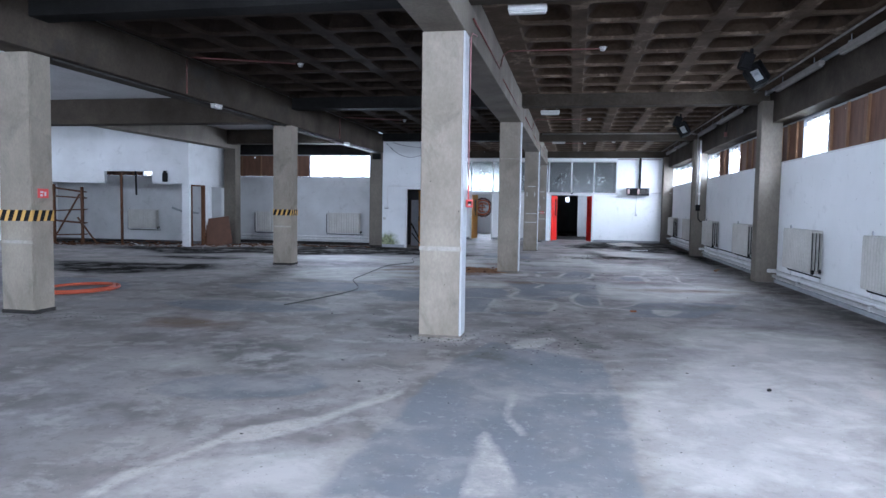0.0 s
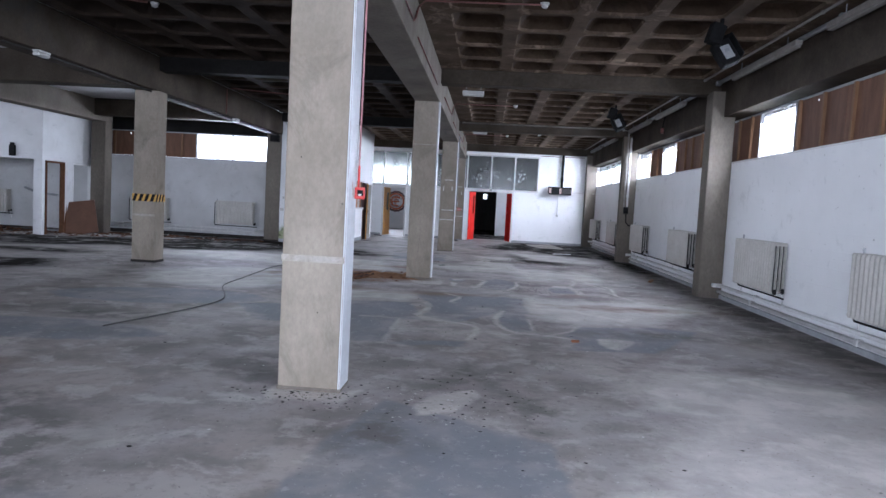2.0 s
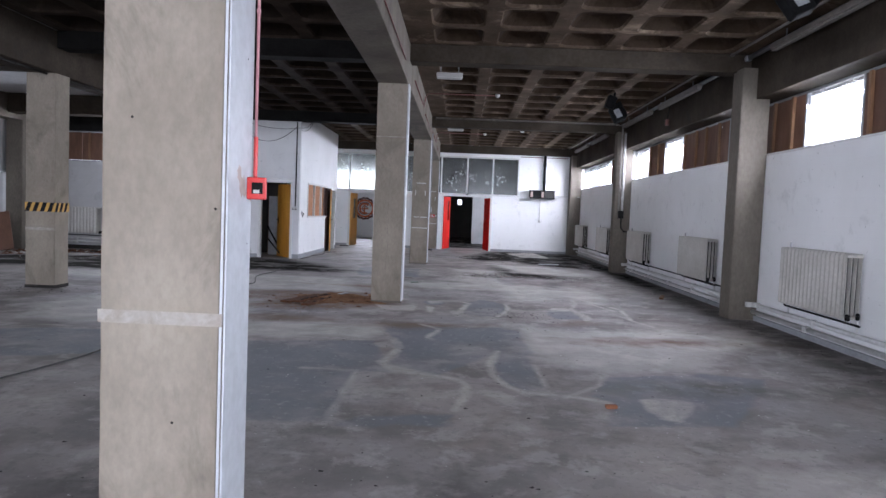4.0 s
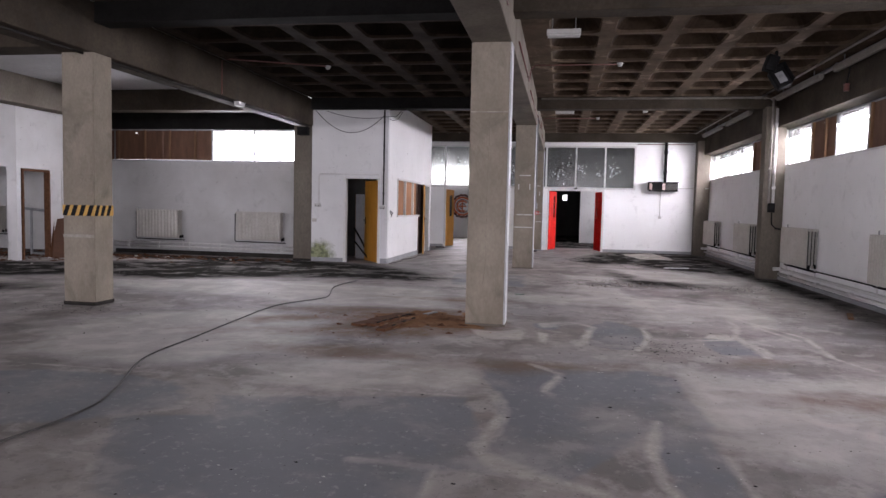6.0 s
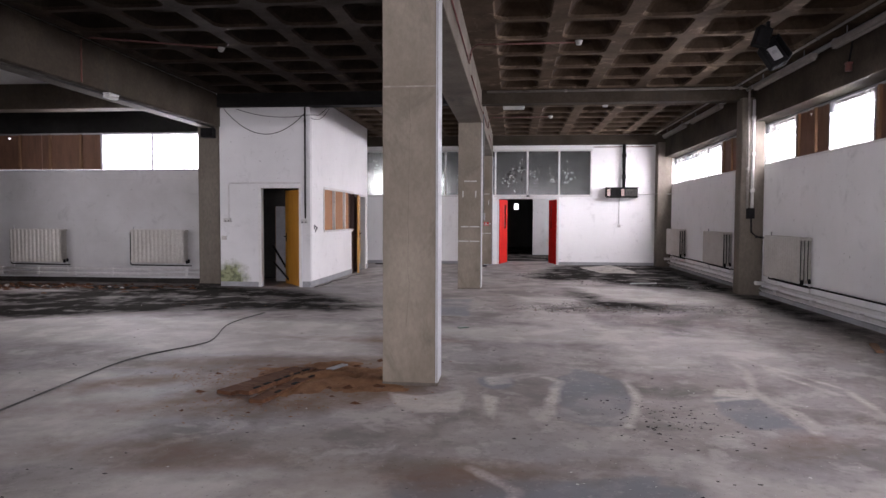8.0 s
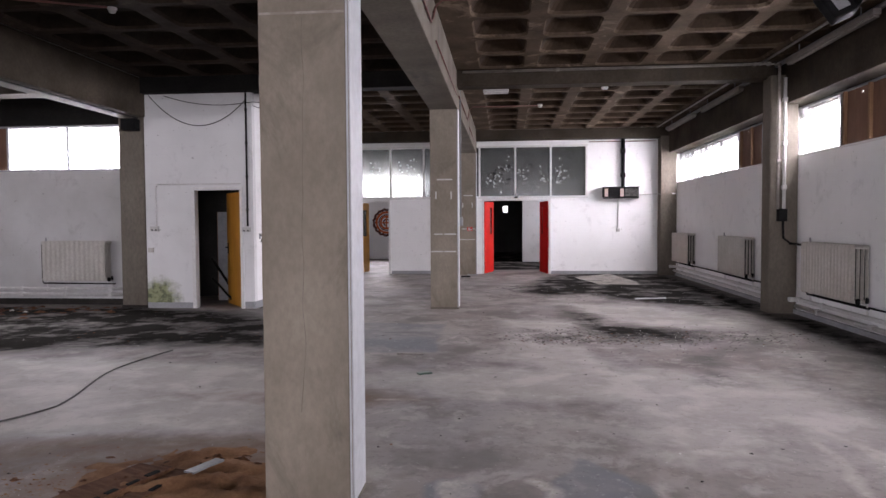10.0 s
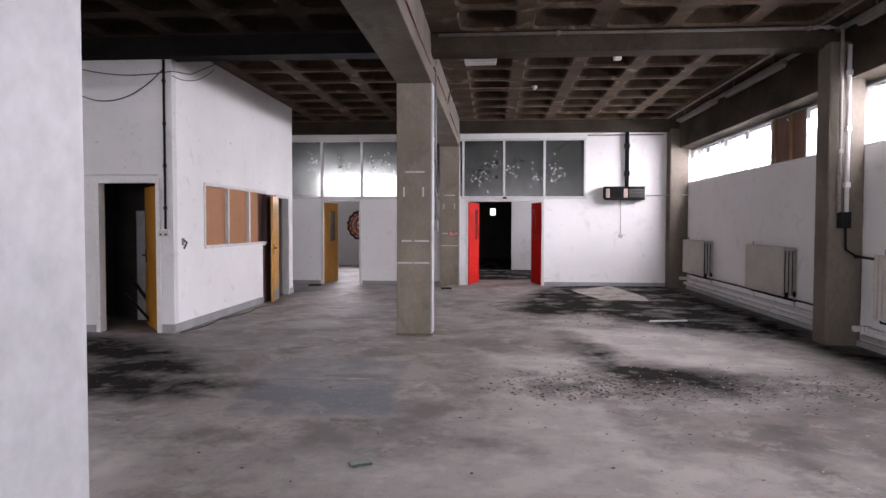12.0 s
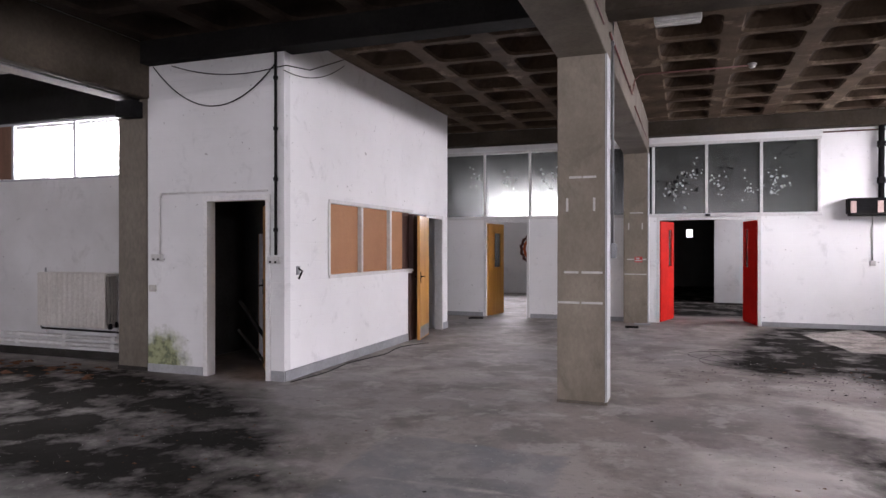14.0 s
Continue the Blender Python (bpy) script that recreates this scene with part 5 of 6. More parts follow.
def box_light(at):
    o = thing("emergency_light", "white rectangular emergency light box", "light", at, 0, "emergency light boxes")
    part("body", boxes([(-0.22, 0.22, -0.05, 0.05, 0.03, 0.10)], 0.008), WHITEPLASTIC, o)
    part("diffuser", boxes([(-0.21, 0.21, -0.044, 0.044, 0.0, 0.03)], 0.01), WHITEPLASTIC, o)
    for s in (-1, 1):
        part("stem", tube([(s * 0.15, 0, 0.1), (s * 0.15, 0, 0.32)], 0.007), GREYMETAL, o)
    return o


bl = box_light((-0.56, 24.15, 3.68))
for p in ((-0.61, 16.93, 3.68), (-0.58, 8.5, 3.68)):
    copy_thing(bl, pose(*p))


def bulkhead(at):
    o = thing("bulkhead_light", "white bulkhead lamp under the beam edge", "light", at, 0, "bulkhead lamps on the beam")
    part("base", boxes([(-0.06, 0.06, -0.13, 0.13, 0.05, 0.08)], 0.008), WHITEPLASTIC, o)
    part("cover", boxes([(-0.055, 0.055, -0.125, 0.125, 0.0, 0.05)], 0.018), WHITEPLASTIC, o)
    return o


bk = bulkhead((-6.72, 12.5, 3.26))
copy_thing(bk, pose(-6.72, 20.0, 3.26))
run("conduit", "dark conduit along the underside of the beam", [(-6.78, 8.45, 3.32), (-6.78, 15.78, 3.32)], 0.016, GRIME, 5)
run("conduit", "dark conduit along the underside of the beam", [(-6.78, 16.2, 3.32), (-6.78, 23.7, 3.32)], 0.016, GRIME, 5)
for y in (11.4, 19.2):
    run("conduit", "thin conduit rising up the beam", [(-6.655, y, 3.36), (-6.655, y, 3.95), (-6.5, y, 3.975), (-4.95, y + 0.7, 3.975)], 0.012, REDPIPE, 2)
sounder = thing("alarm_sounder", "red alarm sounder hanging below the beam", "alarm", (3.93, 19.85, 3.45))
part("body", disc_stack([(0.04, 0.0), (0.045, 0.03), (0.04, 0.09)], 16), REDPIPE, sounder)
part("base", boxes([(-0.04, 0.04, -0.04, 0.04, 0.09, 0.12)], 0.006), REDPIPE, sounder)
part("cord", tube([(0, 0, 0.12), (0.03, 0.0, 0.3), (0.045, 0, 0.5)], 0.012), BLACK, sounder)
dv = thing("beam_detector", "small white device under the cross beam with a red base", "detector", (1.27, 24.08, 3.7))
part("body", boxes([(-0.05, 0.05, -0.05, 0.05, 0, 0.08)], 0.015), WHITEPLASTIC, dv)
part("base", boxes([(-0.04, 0.04, -0.04, 0.04, 0.08, 0.31)], 0.004), REDPIPE, dv)
spk = thing("loudspeaker", "small dark loudspeaker on the damp column", "loudspeaker", (-6.88, 23.66, 3.1))
part("case", boxes([(-0.13, 0.13, -0.1, 0.08, 0, 0.2)], 0.01), BLACK, spk)
part("grille", boxes([(-0.11, 0.11, -0.106, -0.1, 0.02, 0.18)], 0.003), BLACK, spk)

# ---- heater on the end wall ----
DULLSTEEL = surface("dull_dark_steel", (0.12, 0.115, 0.11), (0.07, 0.066, 0.062), 5, 30, 0.55, 0.1, metal=0.5)
PINKSTEEL = surface("pinkish_end_plate", (0.5, 0.36, 0.33), (0.38, 0.27, 0.24), 5, 30, 0.5, 0.1)
ht = thing("wall_heater", "black and silver warm air heater on the end wall", "heater", (2.74, 31.3, 2.09))
part("case", boxes([(-0.47, 0.47, -0.14, 0.15, 0.04, 0.30)], 0.01), BLACK, ht)
part("tray", boxes([(-0.44, 0.47, -0.18, 0.15, 0.0, 0.04)], 0.006), NEARBLACK, ht)
part("top_plate", boxes([(-0.47, 0.49, -0.17, 0.15, 0.30, 0.315)], 0.004), BLACK, ht)
for x in (-0.40, 0.02):
    part("reflector", boxes([(x - 0.045, x + 0.045, -0.165, -0.14, 0.05, 0.26)], 0.006), PINKSTEEL, ht, "pinkish metal end plate")
for k in range(6):
    part("louvre", boxes([(0.10, 0.45, -0.16, -0.142, 0.06 + 0.035 * k, 0.08 + 0.035 * k)], 0.003), DULLSTEEL, ht)
for k in range(4):
    part("louvre", boxes([(-0.34, -0.05, -0.155, -0.142, 0.07 + 0.05 * k, 0.09 + 0.05 * k)], 0.003), BLACK, ht)
run("flue_pipe", "black flue rising from the heater", [(2.82, 31.36, 2.4), (2.82, 31.36, 3.72)], 0.05, BLACK, 2)
run("cable", "white cable down from the heater", [(2.7, 31.435, 2.1), (2.7, 31.435, 1.28)], 0.012, WHITEPLASTIC, 2)
sw = thing("socket", "white switch at the end of the heater cable", "socket", (2.7, 31.435, 1.18))
part("box", boxes([(-0.045, 0.045, -0.03, 0.014, 0, 0.09)], 0.005), WHITEPLASTIC, sw)
part("rocker", boxes([(-0.02, 0.02, -0.036, -0.03, 0.025, 0.065)], 0.003), WHITEPLASTIC, sw)
run("pipe", "thin white pipe along the end wall", [(3.2, 31.42, 2.2), (4.2, 31.0, 2.2)], 0.012, PIPEWHITE, 1)
run("pipe", "thin conduit above the end wall glazing", [(1.9, 31.42, 3.66), (3.7, 31.42, 3.66)], 0.012, REDPIPE, 3)
cl = thing("door_sensor", "small black sensor above the red doors", "sensor", (-0.1, YF - 0.05, 2.125))
part("case", boxes([(-0.05, 0.05, -0.025, 0.01, 0, 0.05)], 0.012), BLACK, cl)

def smooth_line(pts, z, n=8):
    out = []
    for i in range(len(pts) - 1):
        p0, p1, p2, p3 = (Vector(pts[max(0, min(len(pts) - 1, i + k))]) for k in (-1, 0, 1, 2))
        for k in range(n):
            t = k / n
            q = 0.5 * (2 * p1 + (p2 - p0) * t + (2 * p0 - 5 * p1 + 4 * p2 - p3) * t * t + (3 * p1 - p0 - 3 * p2 + p3) * t ** 3)
            out.append((q.x, q.y, z))
    return out


# ---- partition room: conduits, sockets, cables ----
YP = YR - 0.02
run("conduit", "dark conduit down the partition corner", [(-4.84, YP, 3.72), (-4.84, YP, 1.43)], 0.017, NEARBLACK, 4)
run("conduit", "pale conduit above the dark doorway", [(-6.49, YP + 0.005, 1.44), (-6.49, YP + 0.005, 2.13), (-6.46, YP + 0.005, 2.165), (-4.95, YP + 0.005, 2.165)], 0.012, PIPEWHITE, 4)


def socket(at):
    o = thing("socket", "white double socket on the partition", "socket", at, 0, "sockets on the partition")
    part("box", boxes([(-0.075, 0.075, -0.03, 0.02, 0, 0.085)], 0.005), WHITEPLASTIC, o)
    for s in (-1, 1):
        part("rocker", boxes([(s * 0.035 - 0.012, s * 0.035 + 0.012, -0.034, -0.03, 0.045, 0.07)], 0.002), WHITEPLASTIC, o)
        part("socket_holes", boxes([(s * 0.035 - 0.014, s * 0.035 + 0.014, -0.0315, -0.0305, 0.012, 0.035)], 0.0004), NEARBLACK, o)
    return o


sk = socket((-6.52, YR - 0.02, 1.35))
copy_thing(sk, pose(-4.86, YR - 0.02, 1.33))


def sag(a, b, drop, n=18):
    a, b = Vector(a), Vector(b)
    return [a.lerp(b, k / n) - Vector((0, 0, drop * 4 * (k / n) * (1 - k / n))) for k in range(n + 1)]


run("cable", "black cable sagging across the partition", [tuple(p) for p in sag((-6.58, YP, 3.71), (-4.84, YP, 3.60), 0.48)], 0.007, BLACK)
run("cable", "black cable sagging across the partition", [tuple(p) for p in sag((-6.3, YP, 3.70), (-4.84, YP, 3.55), 0.09)] + [(-4.70, YP, 3.56), (-4.68, 24.2, 3.62), (-4.66, 25.0, 3.95)], 0.006, BLACK)
run("cable", "thin cable along the partition side", [tuple(p) for p in sag((-4.71, 23.7, 3.5), (-4.71, 25.1, 3.9), 0.12)], 0.005, BLACK)
run("cable", "dark cable hanging beside the window", [(-7.22, 24.16, 2.4), (-7.26, 24.15, 2.0), (-7.2, 24.15, 1.7), (-7.19, 24.15, 1.5)], 0.01, NEARBLACK)
knob = thing("wall_bracket", "rusty broken bracket on the white partition", "bracket", (XR, 24.02, 1.20))
part("plate", boxes([(0, 0.02, -0.03, 0.03, 0, 0.1)], 0.004), GREYMETAL, knob)
part("hook", tube([(0.01, 0, 0.08), (0.06, 0.01, 0.04), (0.03, -0.02, -0.05)], 0.012), NEARBLACK, knob)

# things inside the dark room
pn = thing("plasterboard_sheet", "pale sheet standing inside the dark room", "board", (-5.72, 25.0, 0), 20)
part("sheet", boxes([(-0.2, 0.2, -0.01, 0.01, 0, 1.7)], 0.003), GREYPAINT, pn)
part("edge_strip", boxes([(-0.21, -0.2, -0.012, 0.012, 0, 1.7)], 0.002), TIMBER, pn)
run("bar", "dark bar leaning in the dark room", [(-5.75, 24.3, 0.85), (-5.4, 24.7, 0.02)], 0.025, NEARBLACK)
run("bar", "dark bar leaning in the dark room", [(-5.7, 24.2, 0.5), (-5.35, 24.35, 0.02)], 0.02, NEARBLACK)

sw2 = thing("socket", "yellowed switch plate on the partition", "socket", (-6.6, YR - 0.014, 0.98))
part("box", boxes([(-0.05, 0.05, -0.016, 0.014, 0, 0.08)], 0.004), RADPAINT, sw2)
part("rocker", boxes([(-0.015, 0.015, -0.022, -0.016, 0.025, 0.055)], 0.002), WHITEPLASTIC, sw2)
run("cable", "thin dark cable along the partition foot", smooth_line([(-4.66, 23.75), (-4.58, 24.4), (-4.63, 25.1), (-4.5, 25.9), (-4.56, 26.6), (-4.3, 27.2)], 0.006), 0.006, NEARBLACK)
for c, wd, dd in ((colC, 0.48, 0.36), (colD, 0.465, 0.38), (colG, 0.465, 0.40)):
    part("foot_stain", boxes([(-wd / 2 - 0.006, wd / 2 + 0.006, -dd / 2 - 0.006, dd / 2 + 0.006, 0.0, 0.05)], 0.004), GRIME, c, "dark eroded foot")
for c in (colB, colE, colA):
    part("foot_stain", boxes([(-W / 2 - 0.004, W / 2 + 0.008, -D / 2 - 0.005, D / 2 + 0.002, 0.0, 0.028)], 0.003), PIER, c, "dark eroded foot")
for y, z in ((0.06, 2.02), (-0.05, 2.4), (0.1, 1.28)):
    part("screw_hole", disc_stack([(0.0035, W / 2 + 0.005), (0.0035, W / 2 + 0.0068)], 10, "x"), NEARBLACK, colA, "dark screw hole").matrix_basis = pose(0, y, z)
for x, z in ((0.2, 1.42), (-0.12, 1.75), (0.05, 0.6)):
    part("pit", disc_stack([(0.005, -D / 2 - 0.0042), (0.005, -D / 2 - 0.002)], 8, "y"), NEARBLACK, colA, "dark pit in the concrete").matrix_basis = pose(x, 0, z)

# ---- floor clutter ----
CABLE = [(-4.09, 9.73), (-3.78, 10.96), (-3.69, 11.76), (-3.83, 12.32), (-4.23, 13.27), (-4.31, 14.28), (-4.39, 15.42), (-4.42, 16.57), (-4.1, 17.39), (-4.09, 17.79), (-4.38, 18.92), (-4.28, 20.04)]


run("cable", "long dark cable lying across the floor", smooth_line(CABLE, 0.008), 0.008, surface("grey_cable_rubber", (0.07, 0.066, 0.062), (0.045, 0.043, 0.04), 4, 30, 0.6, 0.1))
hose = []
for k in range(66):
    a = k * math.tau / 30
    r = 0.52 + 0.05 * math.sin(a * 0.37)
    hose.append((-7.98 + r * math.cos(a), 10.35 + 1.25 * r * math.sin(a), 0.02 + 0.016 * k / 30))
run("hose", "orange-red hose coiled on the floor", hose, 0.02, surface("orange_hose_rubber", (0.55, 0.10, 0.04), (0.42, 0.075, 0.03), 4, 30, 0.5, 0.1))


def rough_mound(name, label, cx, cy, rx, ry, h, mat):
    bm = bmesh.new()
    n = 34
    grid = []
    for i in range(n + 1):
        row = []
        for j in range(n + 1):
            u, v = -1 + 2 * i / n, -1 + 2 * j / n
            x, y = rx * u, ry * v
            q = Vector((cx + x, cy + y, 0))
            rim = max(0.0, 1 - (u * u + v * v) ** 0.5 + 0.5 * (noise.fractal(q * 2.5, 1.0, 2.0, 4)))
            z = h * min(1, rim) * (0.55 + 0.6 * noise.fractal(q * 7, 0.8, 2.0, 5)) - 0.006
            row.append(bm.verts.new((x, y, max(z, -0.01))))
        grid.append(row)
    for i in range(n):
        for j in range(n):
            q = (grid[i][j], grid[i + 1][j], grid[i + 1][j + 1], grid[i][j + 1])
            if max(v.co.z for v in q) > -0.009:
                bm.faces.new(q)
    o = part(name, bm, mat, None, "", True)
    o.matrix_basis = pose(cx, cy, 0)
    return tagged(o, label, "debris", "", "stuff")


rough_mound("rust_debris", "rusty brown earth and rotted board crumbs beside the column", -2.2, 16.1, 0.78, 0.72, 0.085, RUSTDIRT)
OLDWOOD = surface("rotten_dark_wood", (0.16, 0.078, 0.042), (0.075, 0.036, 0.021), 4, 40, 0.85, 0.6, stretch=(6, 1, 6))


def plank(label, cx, cy, turn, long, wide, thick, lift, mat, notches=0):
    o = thing("plank", label, "plank", (cx, cy, lift), turn)
    bm = boxes([(-long / 2, long / 2, -wide / 2, wide / 2, 0, thick)])
    bmesh.ops.subdivide_edges(bm, edges=[e for e in bm.edges if abs(e.verts[0].co.x - e.verts[1].co.x) > 0.1], cuts=9)
    for v in bm.verts:
        v.co.y += 0.012 * noise.noise(v.co * 9 + Vector((cx, cy, 0)))
        v.co.z += 0.006 * noise.noise(v.co * 6 + Vector((cy, cx, 0)))
    part("board", bm, mat, o)
    for k in range(notches):
        x = -long / 2 + long * (k + 1) / (notches + 1)
        part("cleat", boxes([(x - 0.05, x + 0.02 + 0.01 * (k % 3), -wide * 0.45, -wide * 0.2 + 0.01 * (k % 2), thick - 0.004, thick + 0.008)], 0.002), NEARBLACK, o)
    return o


plank("rotten dark board lying in rusty debris", -2.73, 15.85, 70, 0.98, 0.15, 0.03, 0.0, OLDWOOD, 0)
plank("rotten dark board with cleats lying in rusty debris", -2.57, 15.81, 72, 0.95, 0.10, 0.035, 0.012, OLDWOOD, 6)
plank("rotten brown board lying in rusty debris", -2.43, 15.71, 78, 1.1, 0.12, 0.03, 0.0, OLDWOOD, 3)
plank("small grey offcut in the debris", -2.17, 16.22, 70, 0.24, 0.07, 0.01, 0.06, GREYMETAL)
plank("pale grey stick lying on the floor", -1.47, 19.9, 3, 0.3, 0.03, 0.015, 0.0, DULLWHITE)
plank("orange-brown brick fragment on the floor", 0.88, 10.56, 5, 0.085, 0.045, 0.025, 0.0, surface("brick_red_clay", (0.3, 0.13, 0.07), (0.2, 0.09, 0.05), 8, 50, 0.85, 0.4))
plank("worn timber offcut near the wall", 3.5, 18.09, 70, 0.5, 0.07, 0.03, 0.0, TIMBER)
plank("dark bar lying before the end wall", -1.45, 30.3, 4, 0.24, 0.06, 0.04, 0.0, NEARBLACK)
plank("dark scrap by the ochre door", -4.7, 30.9, 20, 0.3, 0.12, 0.03, 0.0, NEARBLACK)
plank("grey scrap by the red doors", -1.3, 30.9, 0, 0.3, 0.06, 0.03, 0.0, GREYMETAL)
plank("green bottle glass shard on the floor", -1.2, 18.96, 30, 0.13, 0.08, 0.016, 0.0, surface("dusty_green_glass", (0.10, 0.16, 0.12), (0.06, 0.10, 0.08), 8, 40, 0.3, 0.2))
plank("white strip lying on the wet floor", 2.34, 25.47, 12, 0.6, 0.04, 0.02, 0.0, WHITEWOOD)
plank("dark dried leaf heap on the floor", 1.61, 6.48, 40, 0.035, 0.02, 0.02, 0.0, NEARBLACK)
coil = [(0.2 + 0.5 * math.cos(k * 0.27) * (1 + 0.35 * math.sin(0.11 * k)), 26.9 + 0.8 * math.sin(k * 0.21) * (1 + 0.2 * math.cos(0.17 * k)), 0.006 + 0.0004 * k) for k in range(70)]
run("cable", "tangle of thin dark wire on the floor", coil, 0.0025, NEARBLACK)


def scatter(name, label, regions, count, size, mat, seed):
    """Loose crumbs: five-cornered chips, thickest in the given patches."""
    rng = random.Random(seed)
    verts, faces = [], []
    for _ in range(count):
        cx, cy, rx, ry = rng.choice(regions)
        x, y = rng.gauss(cx, rx), rng.gauss(cy, ry)
        if not (-19 < x < 4.1 and 1.5 < y < 31.2):
            continue
        if -7.2 < x < -4.6 and y > 23.4 or x < -7 and y > 23.9:
            continue
        s = size * rng.uniform(0.4, 1.0) ** 2 * 1.6
        a = rng.uniform(0, 6.28)
        i = len(verts)
        for k in range(4):
            r = s * rng.uniform(0.5, 1.1)
            verts.append((x + r * math.cos(a + k * 1.57), y + r * math.sin(a + k * 1.57) * 0.7, 0.0))
        verts.append((x + rng.uniform(-0.3, 0.3) * s, y, s * rng.uniform(0.1, 0.4)))
        faces += [(i, i + 1, i + 4), (i + 1, i + 2, i + 4), (i + 2, i + 3, i + 4), (i + 3, i, i + 4)]
    me = bpy.data.meshes.new(name)
    me.from_pydata(verts, [], faces)
    me.materials.append(mat)
    return tagged(new(name, me), label, "debris", "", "stuff")


ALL = [(-1, 8, 3, 4), (0.5, 13, 2, 3), (-2, 18, 3, 3), (1, 22, 2, 2), (-6, 14, 3, 5)]
LITTER = [(0.5, 21.1, 0.55, 0.3), (1.0, 21.2, 0.6, 0.35), (2.4, 21.2, 0.7, 0.35), (1.0, 26.2, 0.8, 0.6), (2.6, 25.0, 0.8, 0.5)]
scatter("grit", "dark crumbs and leaf scraps on the floor", ALL + [(0.6, 15.1, 0.3, 0.3), (3.8, 14, 0.2, 4), (3.8, 20, 0.2, 3), (-0.3, 8.0, 0.5, 0.5), (-6.9, 15.6, 0.5, 0.25), (-7.0, 8.0, 0.4, 0.2), (-1.4, 7.85, 0.3, 0.12)], 1700, 0.014, NEARBLACK, 3)
scatter("leaf_litter", "dry dark leaf litter and crumbs on the damp floor", LITTER, 1700, 0.016, NEARBLACK, 4)
scatter("leaf_litter", "brown dry leaf scraps on the damp floor", LITTER + [(-4.5, 21.5, 1.0, 0.7)], 420, 0.018, OLDWOOD, 14)
scatter("glass_chips", "pale glass and plaster chips on the floor", ALL + LITTER + [(3.0, 12.6, 0.7, 0.8), (2.5, 18, 1.0, 2), (-0.4, 7.8, 0.3, 0.3), (0, 12, 2, 2)], 900, 0.010, TAPEWHITE, 5)
scatter("rubble", "broken boards, plaster and leaves on the floor", [(-15, 21.4, 1.6, 0.5), (-12, 22.6, 0.8, 0.5), (-10, 23.3, 1.6, 0.3), (-14, 22.5, 2, 0.7), (-16.8, 20.9, 0.6, 0.3)], 950, 0.085, OLDWOOD, 7)
scatter("rubble", "pale broken plaster pieces on the floor", [(-15, 21.6, 1.6, 0.5), (-12.5, 22.4, 0.8, 0.5), (-11, 23.2, 1.2, 0.3)], 120, 0.06, TAPEWHITE, 8)
scatter("wood_splinters", "splintered rotten wood on the debris heap", [(-2.3, 15.87, 0.35, 0.4), (-2.0, 16.17, 0.25, 0.25)], 110, 0.07, OLDWOOD, 11)
scatter("rust_crumbs", "rusty crumbs round the debris heap", [(-2.3, 15.87, 0.5, 0.5), (-3.2, 15.97, 0.4, 0.2), (-2.6, 15.27, 0.4, 0.3)], 800, 0.013, RUSTDIRT, 9)

# ---- corner room contents ----
rack = thing("wooden_rack", "broken wooden rack with sagging shelves", "shelf", (-17.15, 21.05, 0), 4)
for x in (-0.55, 0.5):
    part("post", boxes([(x - 0.04, x + 0.04, -0.04, 0.04, 0, 2.05 if x < 0 else 1.95)], 0.006), OLDWOOD, rack)
for z, tl in ((0.3, -2), (0.75, 4), (1.15, -3), (1.6, 3), (1.85, 7)):
    bm = boxes([(-0.62, 0.58, -0.16, 0.16, -0.02, 0.02)], 0.004)
    bmesh.ops.rotate(bm, verts=bm.verts, cent=(0, 0, 0), matrix=Matrix.Rotation(radians(tl), 3, "Y"))
    bmesh.ops.translate(bm, verts=bm.verts, vec=(0, 0, z))
    part("shelf", bm, OLDWOOD, rack)
part("brace", tube([(-0.5, -0.06, 0.2), (0.45, -0.06, 1.7)], 0.03, 6), OLDWOOD, rack)
run("bar", "timber leaning from the rack to the floor", [(-16.6, 20.8, 0.9), (-15.7, 20.6, 0.03)], 0.03, OLDWOOD)
run("post", "slender timber post under the opening", [(-15.1, 21.06, 0.0), (-15.1, 21.06, 2.49)], 0.045, OLDWOOD)
run("bar", "dark strip hanging from the header", [(-14.5, 20.98, 2.5), (-14.48, 20.98, 1.7)], 0.03, NEARBLACK)
bag = thing("wall_box", "small black box on the white header", "box", (-13.4, 20.98, 2.15))
part("case", boxes([(-0.09, 0.09, -0.05, 0.02, 0, 0.3)], 0.02), BLACK, bag)
part("flap", boxes([(-0.06, 0.06, -0.04, 0.0, 0.3, 0.37)], 0.015), BLACK, bag)
stand = thing("pipe_stand", "bent pipe stand from a removed basin", "pipe", (-13.6, 22.6, 0))
part("stem", tube([(0, 0, 0), (0, 0, 1.1)], 0.03), GREYMETAL, stand)
part("arm", tube([(-0.6, 0, 1.28), (-0.2, 0, 1.15), (0.45, 0, 1.1)], 0.035), GREYMETAL, stand)
part("foot", tube([(0, 0, 0.03), (0.6, 0, 0.03)], 0.025), GREYMETAL, stand)
BROWNBOARD = surface("brown_laminate", (0.15, 0.068, 0.035), (0.095, 0.042, 0.024), 3, 35, 0.55, 0.15)
lb = thing("leaning_board", "brown laminate board leaning on the broken partition", "board", (-12.1, 22.15, 0), 25)
bm = boxes([(-0.45, 0.45, -0.015, 0.015, 0, 1.0)], 0.004)
bmesh.ops.rotate(bm, verts=bm.verts, cent=(0, 0, 0), matrix=Matrix.Rotation(radians(-16), 3, "X") @ Matrix.Rotation(radians(-9), 3, "Y"))
part("sheet", bm, BROWNBOARD, lb)
bm = boxes([(-0.46, -0.42, -0.02, 0.02, 0, 1.25)], 0.004)
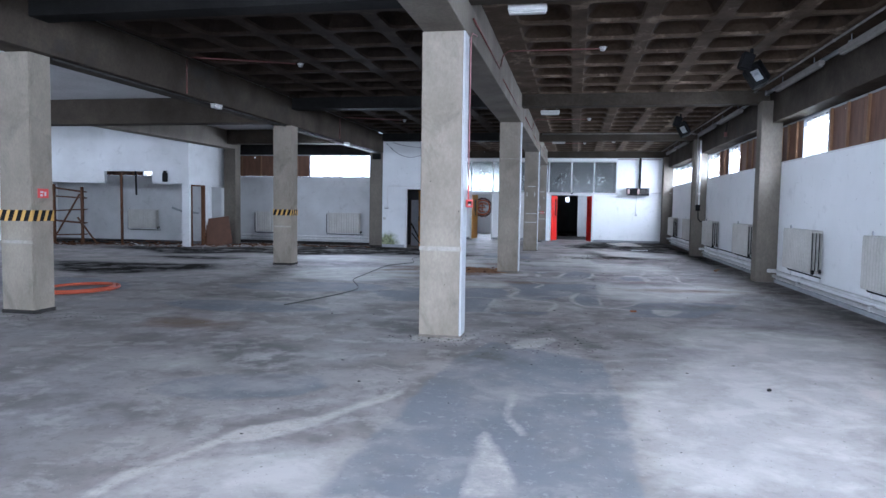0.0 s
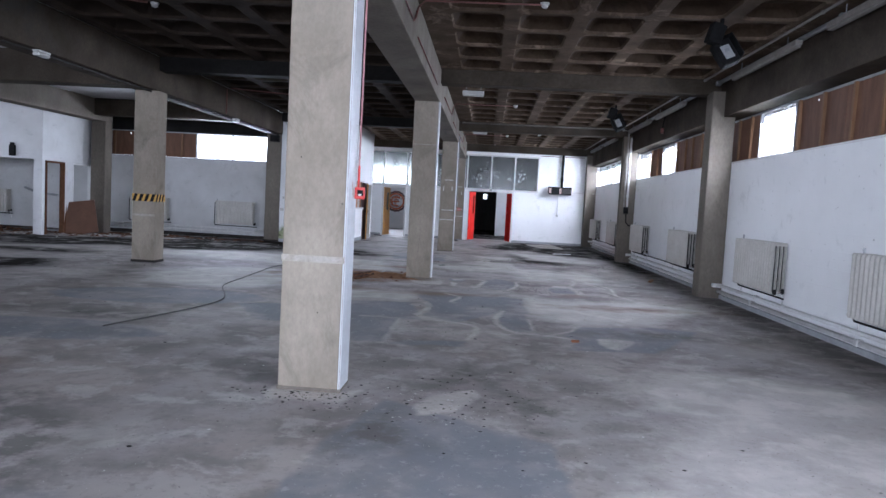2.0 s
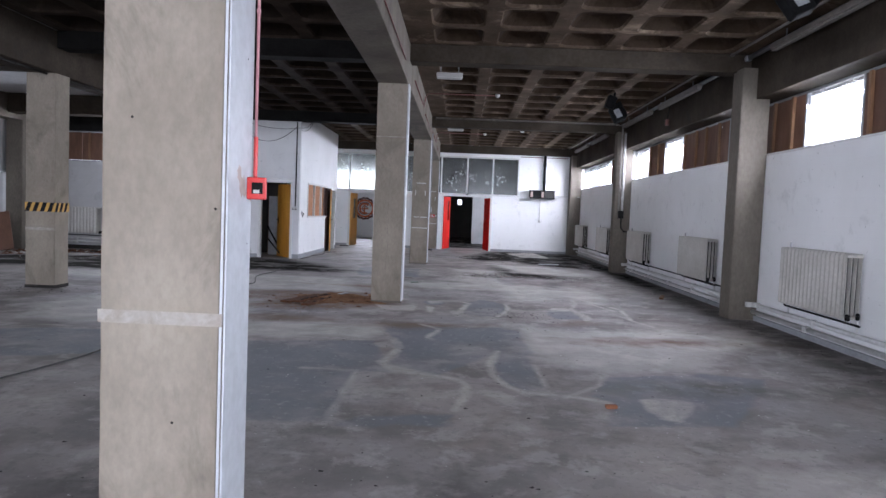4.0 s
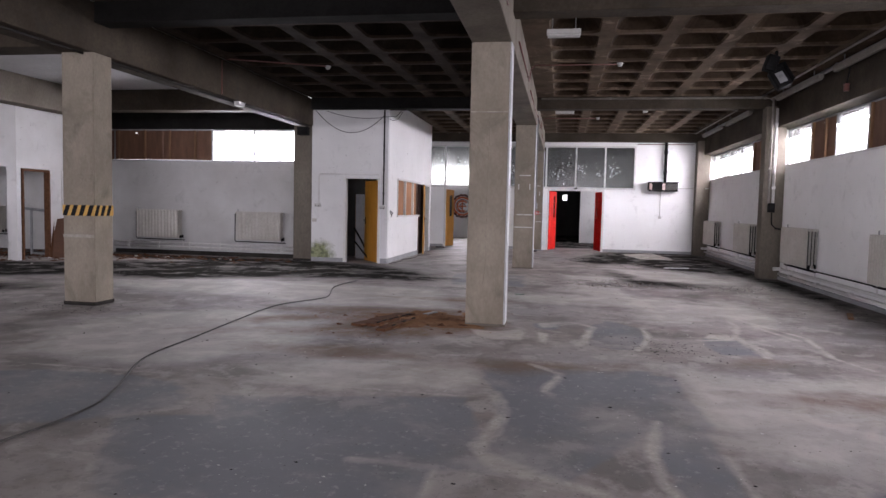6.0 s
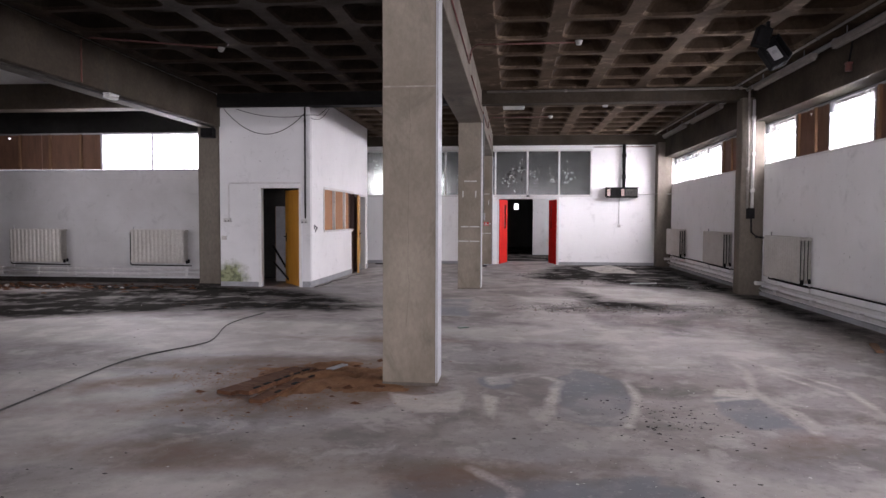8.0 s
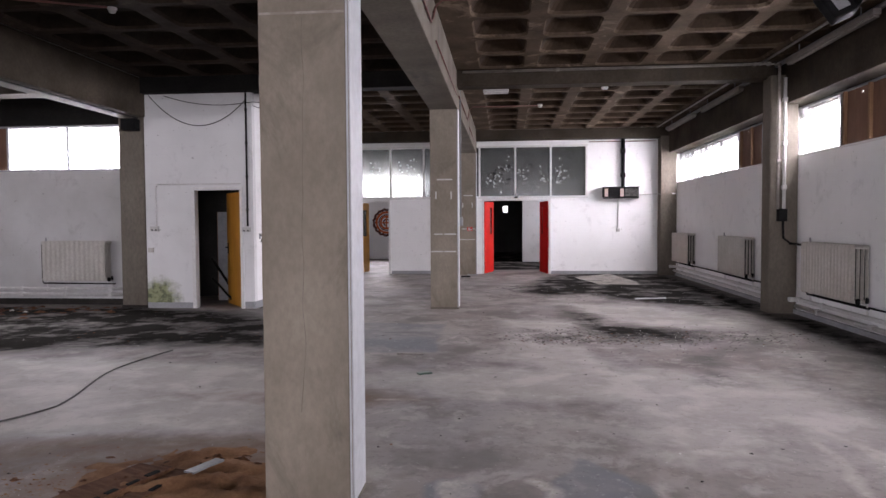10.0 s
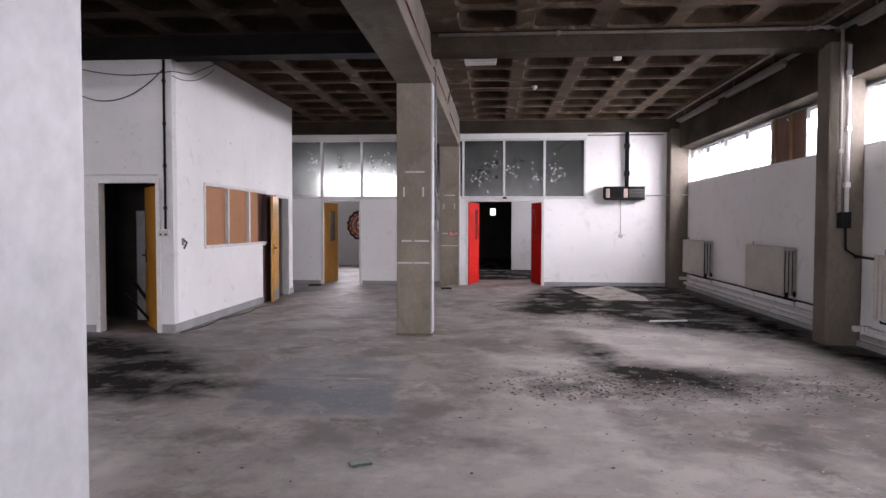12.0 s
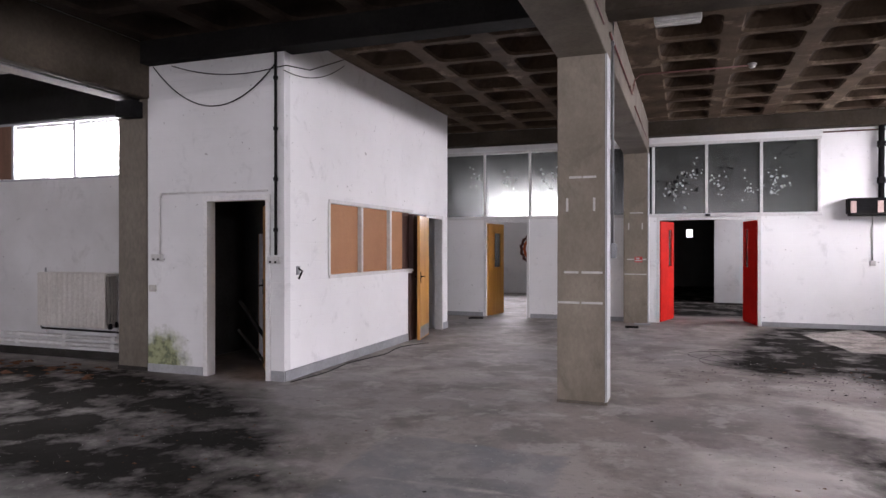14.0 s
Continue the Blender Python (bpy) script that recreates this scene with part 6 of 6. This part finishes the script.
bmesh.ops.rotate(bm, verts=bm.verts, cent=(0, 0, 0), matrix=Matrix.Rotation(radians(-12), 3, "X"))
part("batten", bm, OLDWOOD, lb)
fr = door_frame("door_frame", "dark bare door frame of the corner room", -12.67, -12.53, 21.2, 21.94, 2.02, OLDWOOD, 0.05)
sf = thing("window_7", "empty white hatch frame in the corner room wall", "window", (-12.6, 22.93, 0.8))
sf["kind"] = "structure"
part("window_frame", boxes([(-0.06, 0.06, -0.56, -0.52, 0, 1.27), (-0.06, 0.06, 0.36, 0.4, 0, 1.27), (-0.07, 0.07, -0.52, 0.36, 0, 0.04), (-0.06, 0.06, -0.52, 0.36, 1.23, 1.27)], 0.004), WHITEWOOD, sf)

# ---- painted emblem on the far white wall ----
EMB_ORANGE = surface("orange_spray_paint", (0.62, 0.14, 0.03), (0.5, 0.1, 0.025), 6, 40, 0.6, 0.1)
EMB_DARK = surface("dark_red_spray_paint", (0.12, 0.03, 0.02), (0.07, 0.02, 0.015), 6, 40, 0.6, 0.1)
emblem = thing("painted_emblem", "round orange and dark red painted emblem on the white wall", "graffiti", (-5.12, 38.996, 1.46))


def ring_plate(r0, r1, a0, a1, y, wob=0.0, n=40):
    bm = bmesh.new()
    prev = None
    for k in range(n + 1):
        a = radians(a0 + (a1 - a0) * k / n)
        w = 1 + wob * math.sin(k * 2.4)
        row = [bm.verts.new((r * w * math.cos(a), y, r * w * math.sin(a))) for r in (r0, r1)]
        if prev:
            bm.faces.new((prev[0], prev[1], row[1], row[0]))
        prev = row
    return bm


part("rim", ring_plate(0.46, 0.56, 0, 360, -0.003, 0.05), EMB_DARK, emblem)
part("ring", ring_plate(0.36, 0.45, 0, 360, -0.004), EMB_ORANGE, emblem)
part("ring", ring_plate(0.29, 0.33, 20, 320, -0.004), EMB_DARK, emblem)
part("ring", ring_plate(0.20, 0.28, 40, 300, -0.005), EMB_ORANGE, emblem)
part("ring", ring_plate(0.10, 0.15, 0, 250, -0.005), EMB_DARK, emblem)
part("stroke", boxes([(-0.04, 0.02, -0.006, -0.004, -0.22, 0.22), (-0.2, 0.18, -0.0065, -0.0045, -0.04, 0.02)]), EMB_ORANGE, emblem)


# ---- broken spots in the dirty panes ----
def splatter(cx, cz, r, seed, mat, y=0.014):
    """An irregular burst where the pane was struck."""
    rng = random.Random(seed)
    bm = bmesh.new()
    for _ in range(22):
        px, pz = cx + rng.gauss(0, r), cz + rng.gauss(0, r * 1.3)
        n, s = 9, r * rng.uniform(0.06, 0.3)
        vs = []
        for k in range(n):
            q = s * rng.uniform(0.35, 1.2)
            vs.append(bm.verts.new((px + q * math.cos(k * math.tau / n), y - 0.001, pz + q * math.sin(k * math.tau / n))))
        bm.faces.new(vs)
    return part("impact_mark", bm, mat, glz, "pale or dark burst where the pane is broken")


CHIPGLASS = surface("crazed_glass", (0.55, 0.58, 0.56), (0.35, 0.38, 0.36), 20, 60, 0.35, 0.4)
for k, (x, z, r, mt) in enumerate([(-0.75, 2.6, 0.14, CHIPGLASS), (-0.55, 2.9, 0.14, NEARBLACK), (-0.8, 2.75, 0.1, NEARBLACK), (-0.35, 3.0, 0.1, CHIPGLASS), (0.05, 2.75, 0.1, CHIPGLASS), (0.3, 3.1, 0.08, NEARBLACK), (0.65, 2.65, 0.09, CHIPGLASS),
                                   (1.2, 2.85, 0.13, CHIPGLASS), (1.35, 3.3, 0.09, NEARBLACK), (1.1, 2.6, 0.06, CHIPGLASS), (-4.9, 3.05, 0.1, CHIPGLASS), (-4.1, 3.0, 0.1, CHIPGLASS), (-3.1, 3.05, 0.13, CHIPGLASS), (-3.3, 2.5, 0.1, CHIPGLASS), (-5.5, 2.75, 0.08, NEARBLACK), (-2.2, 2.8, 0.1, CHIPGLASS)]):
    splatter(x, z, r, 40 + k, mt)
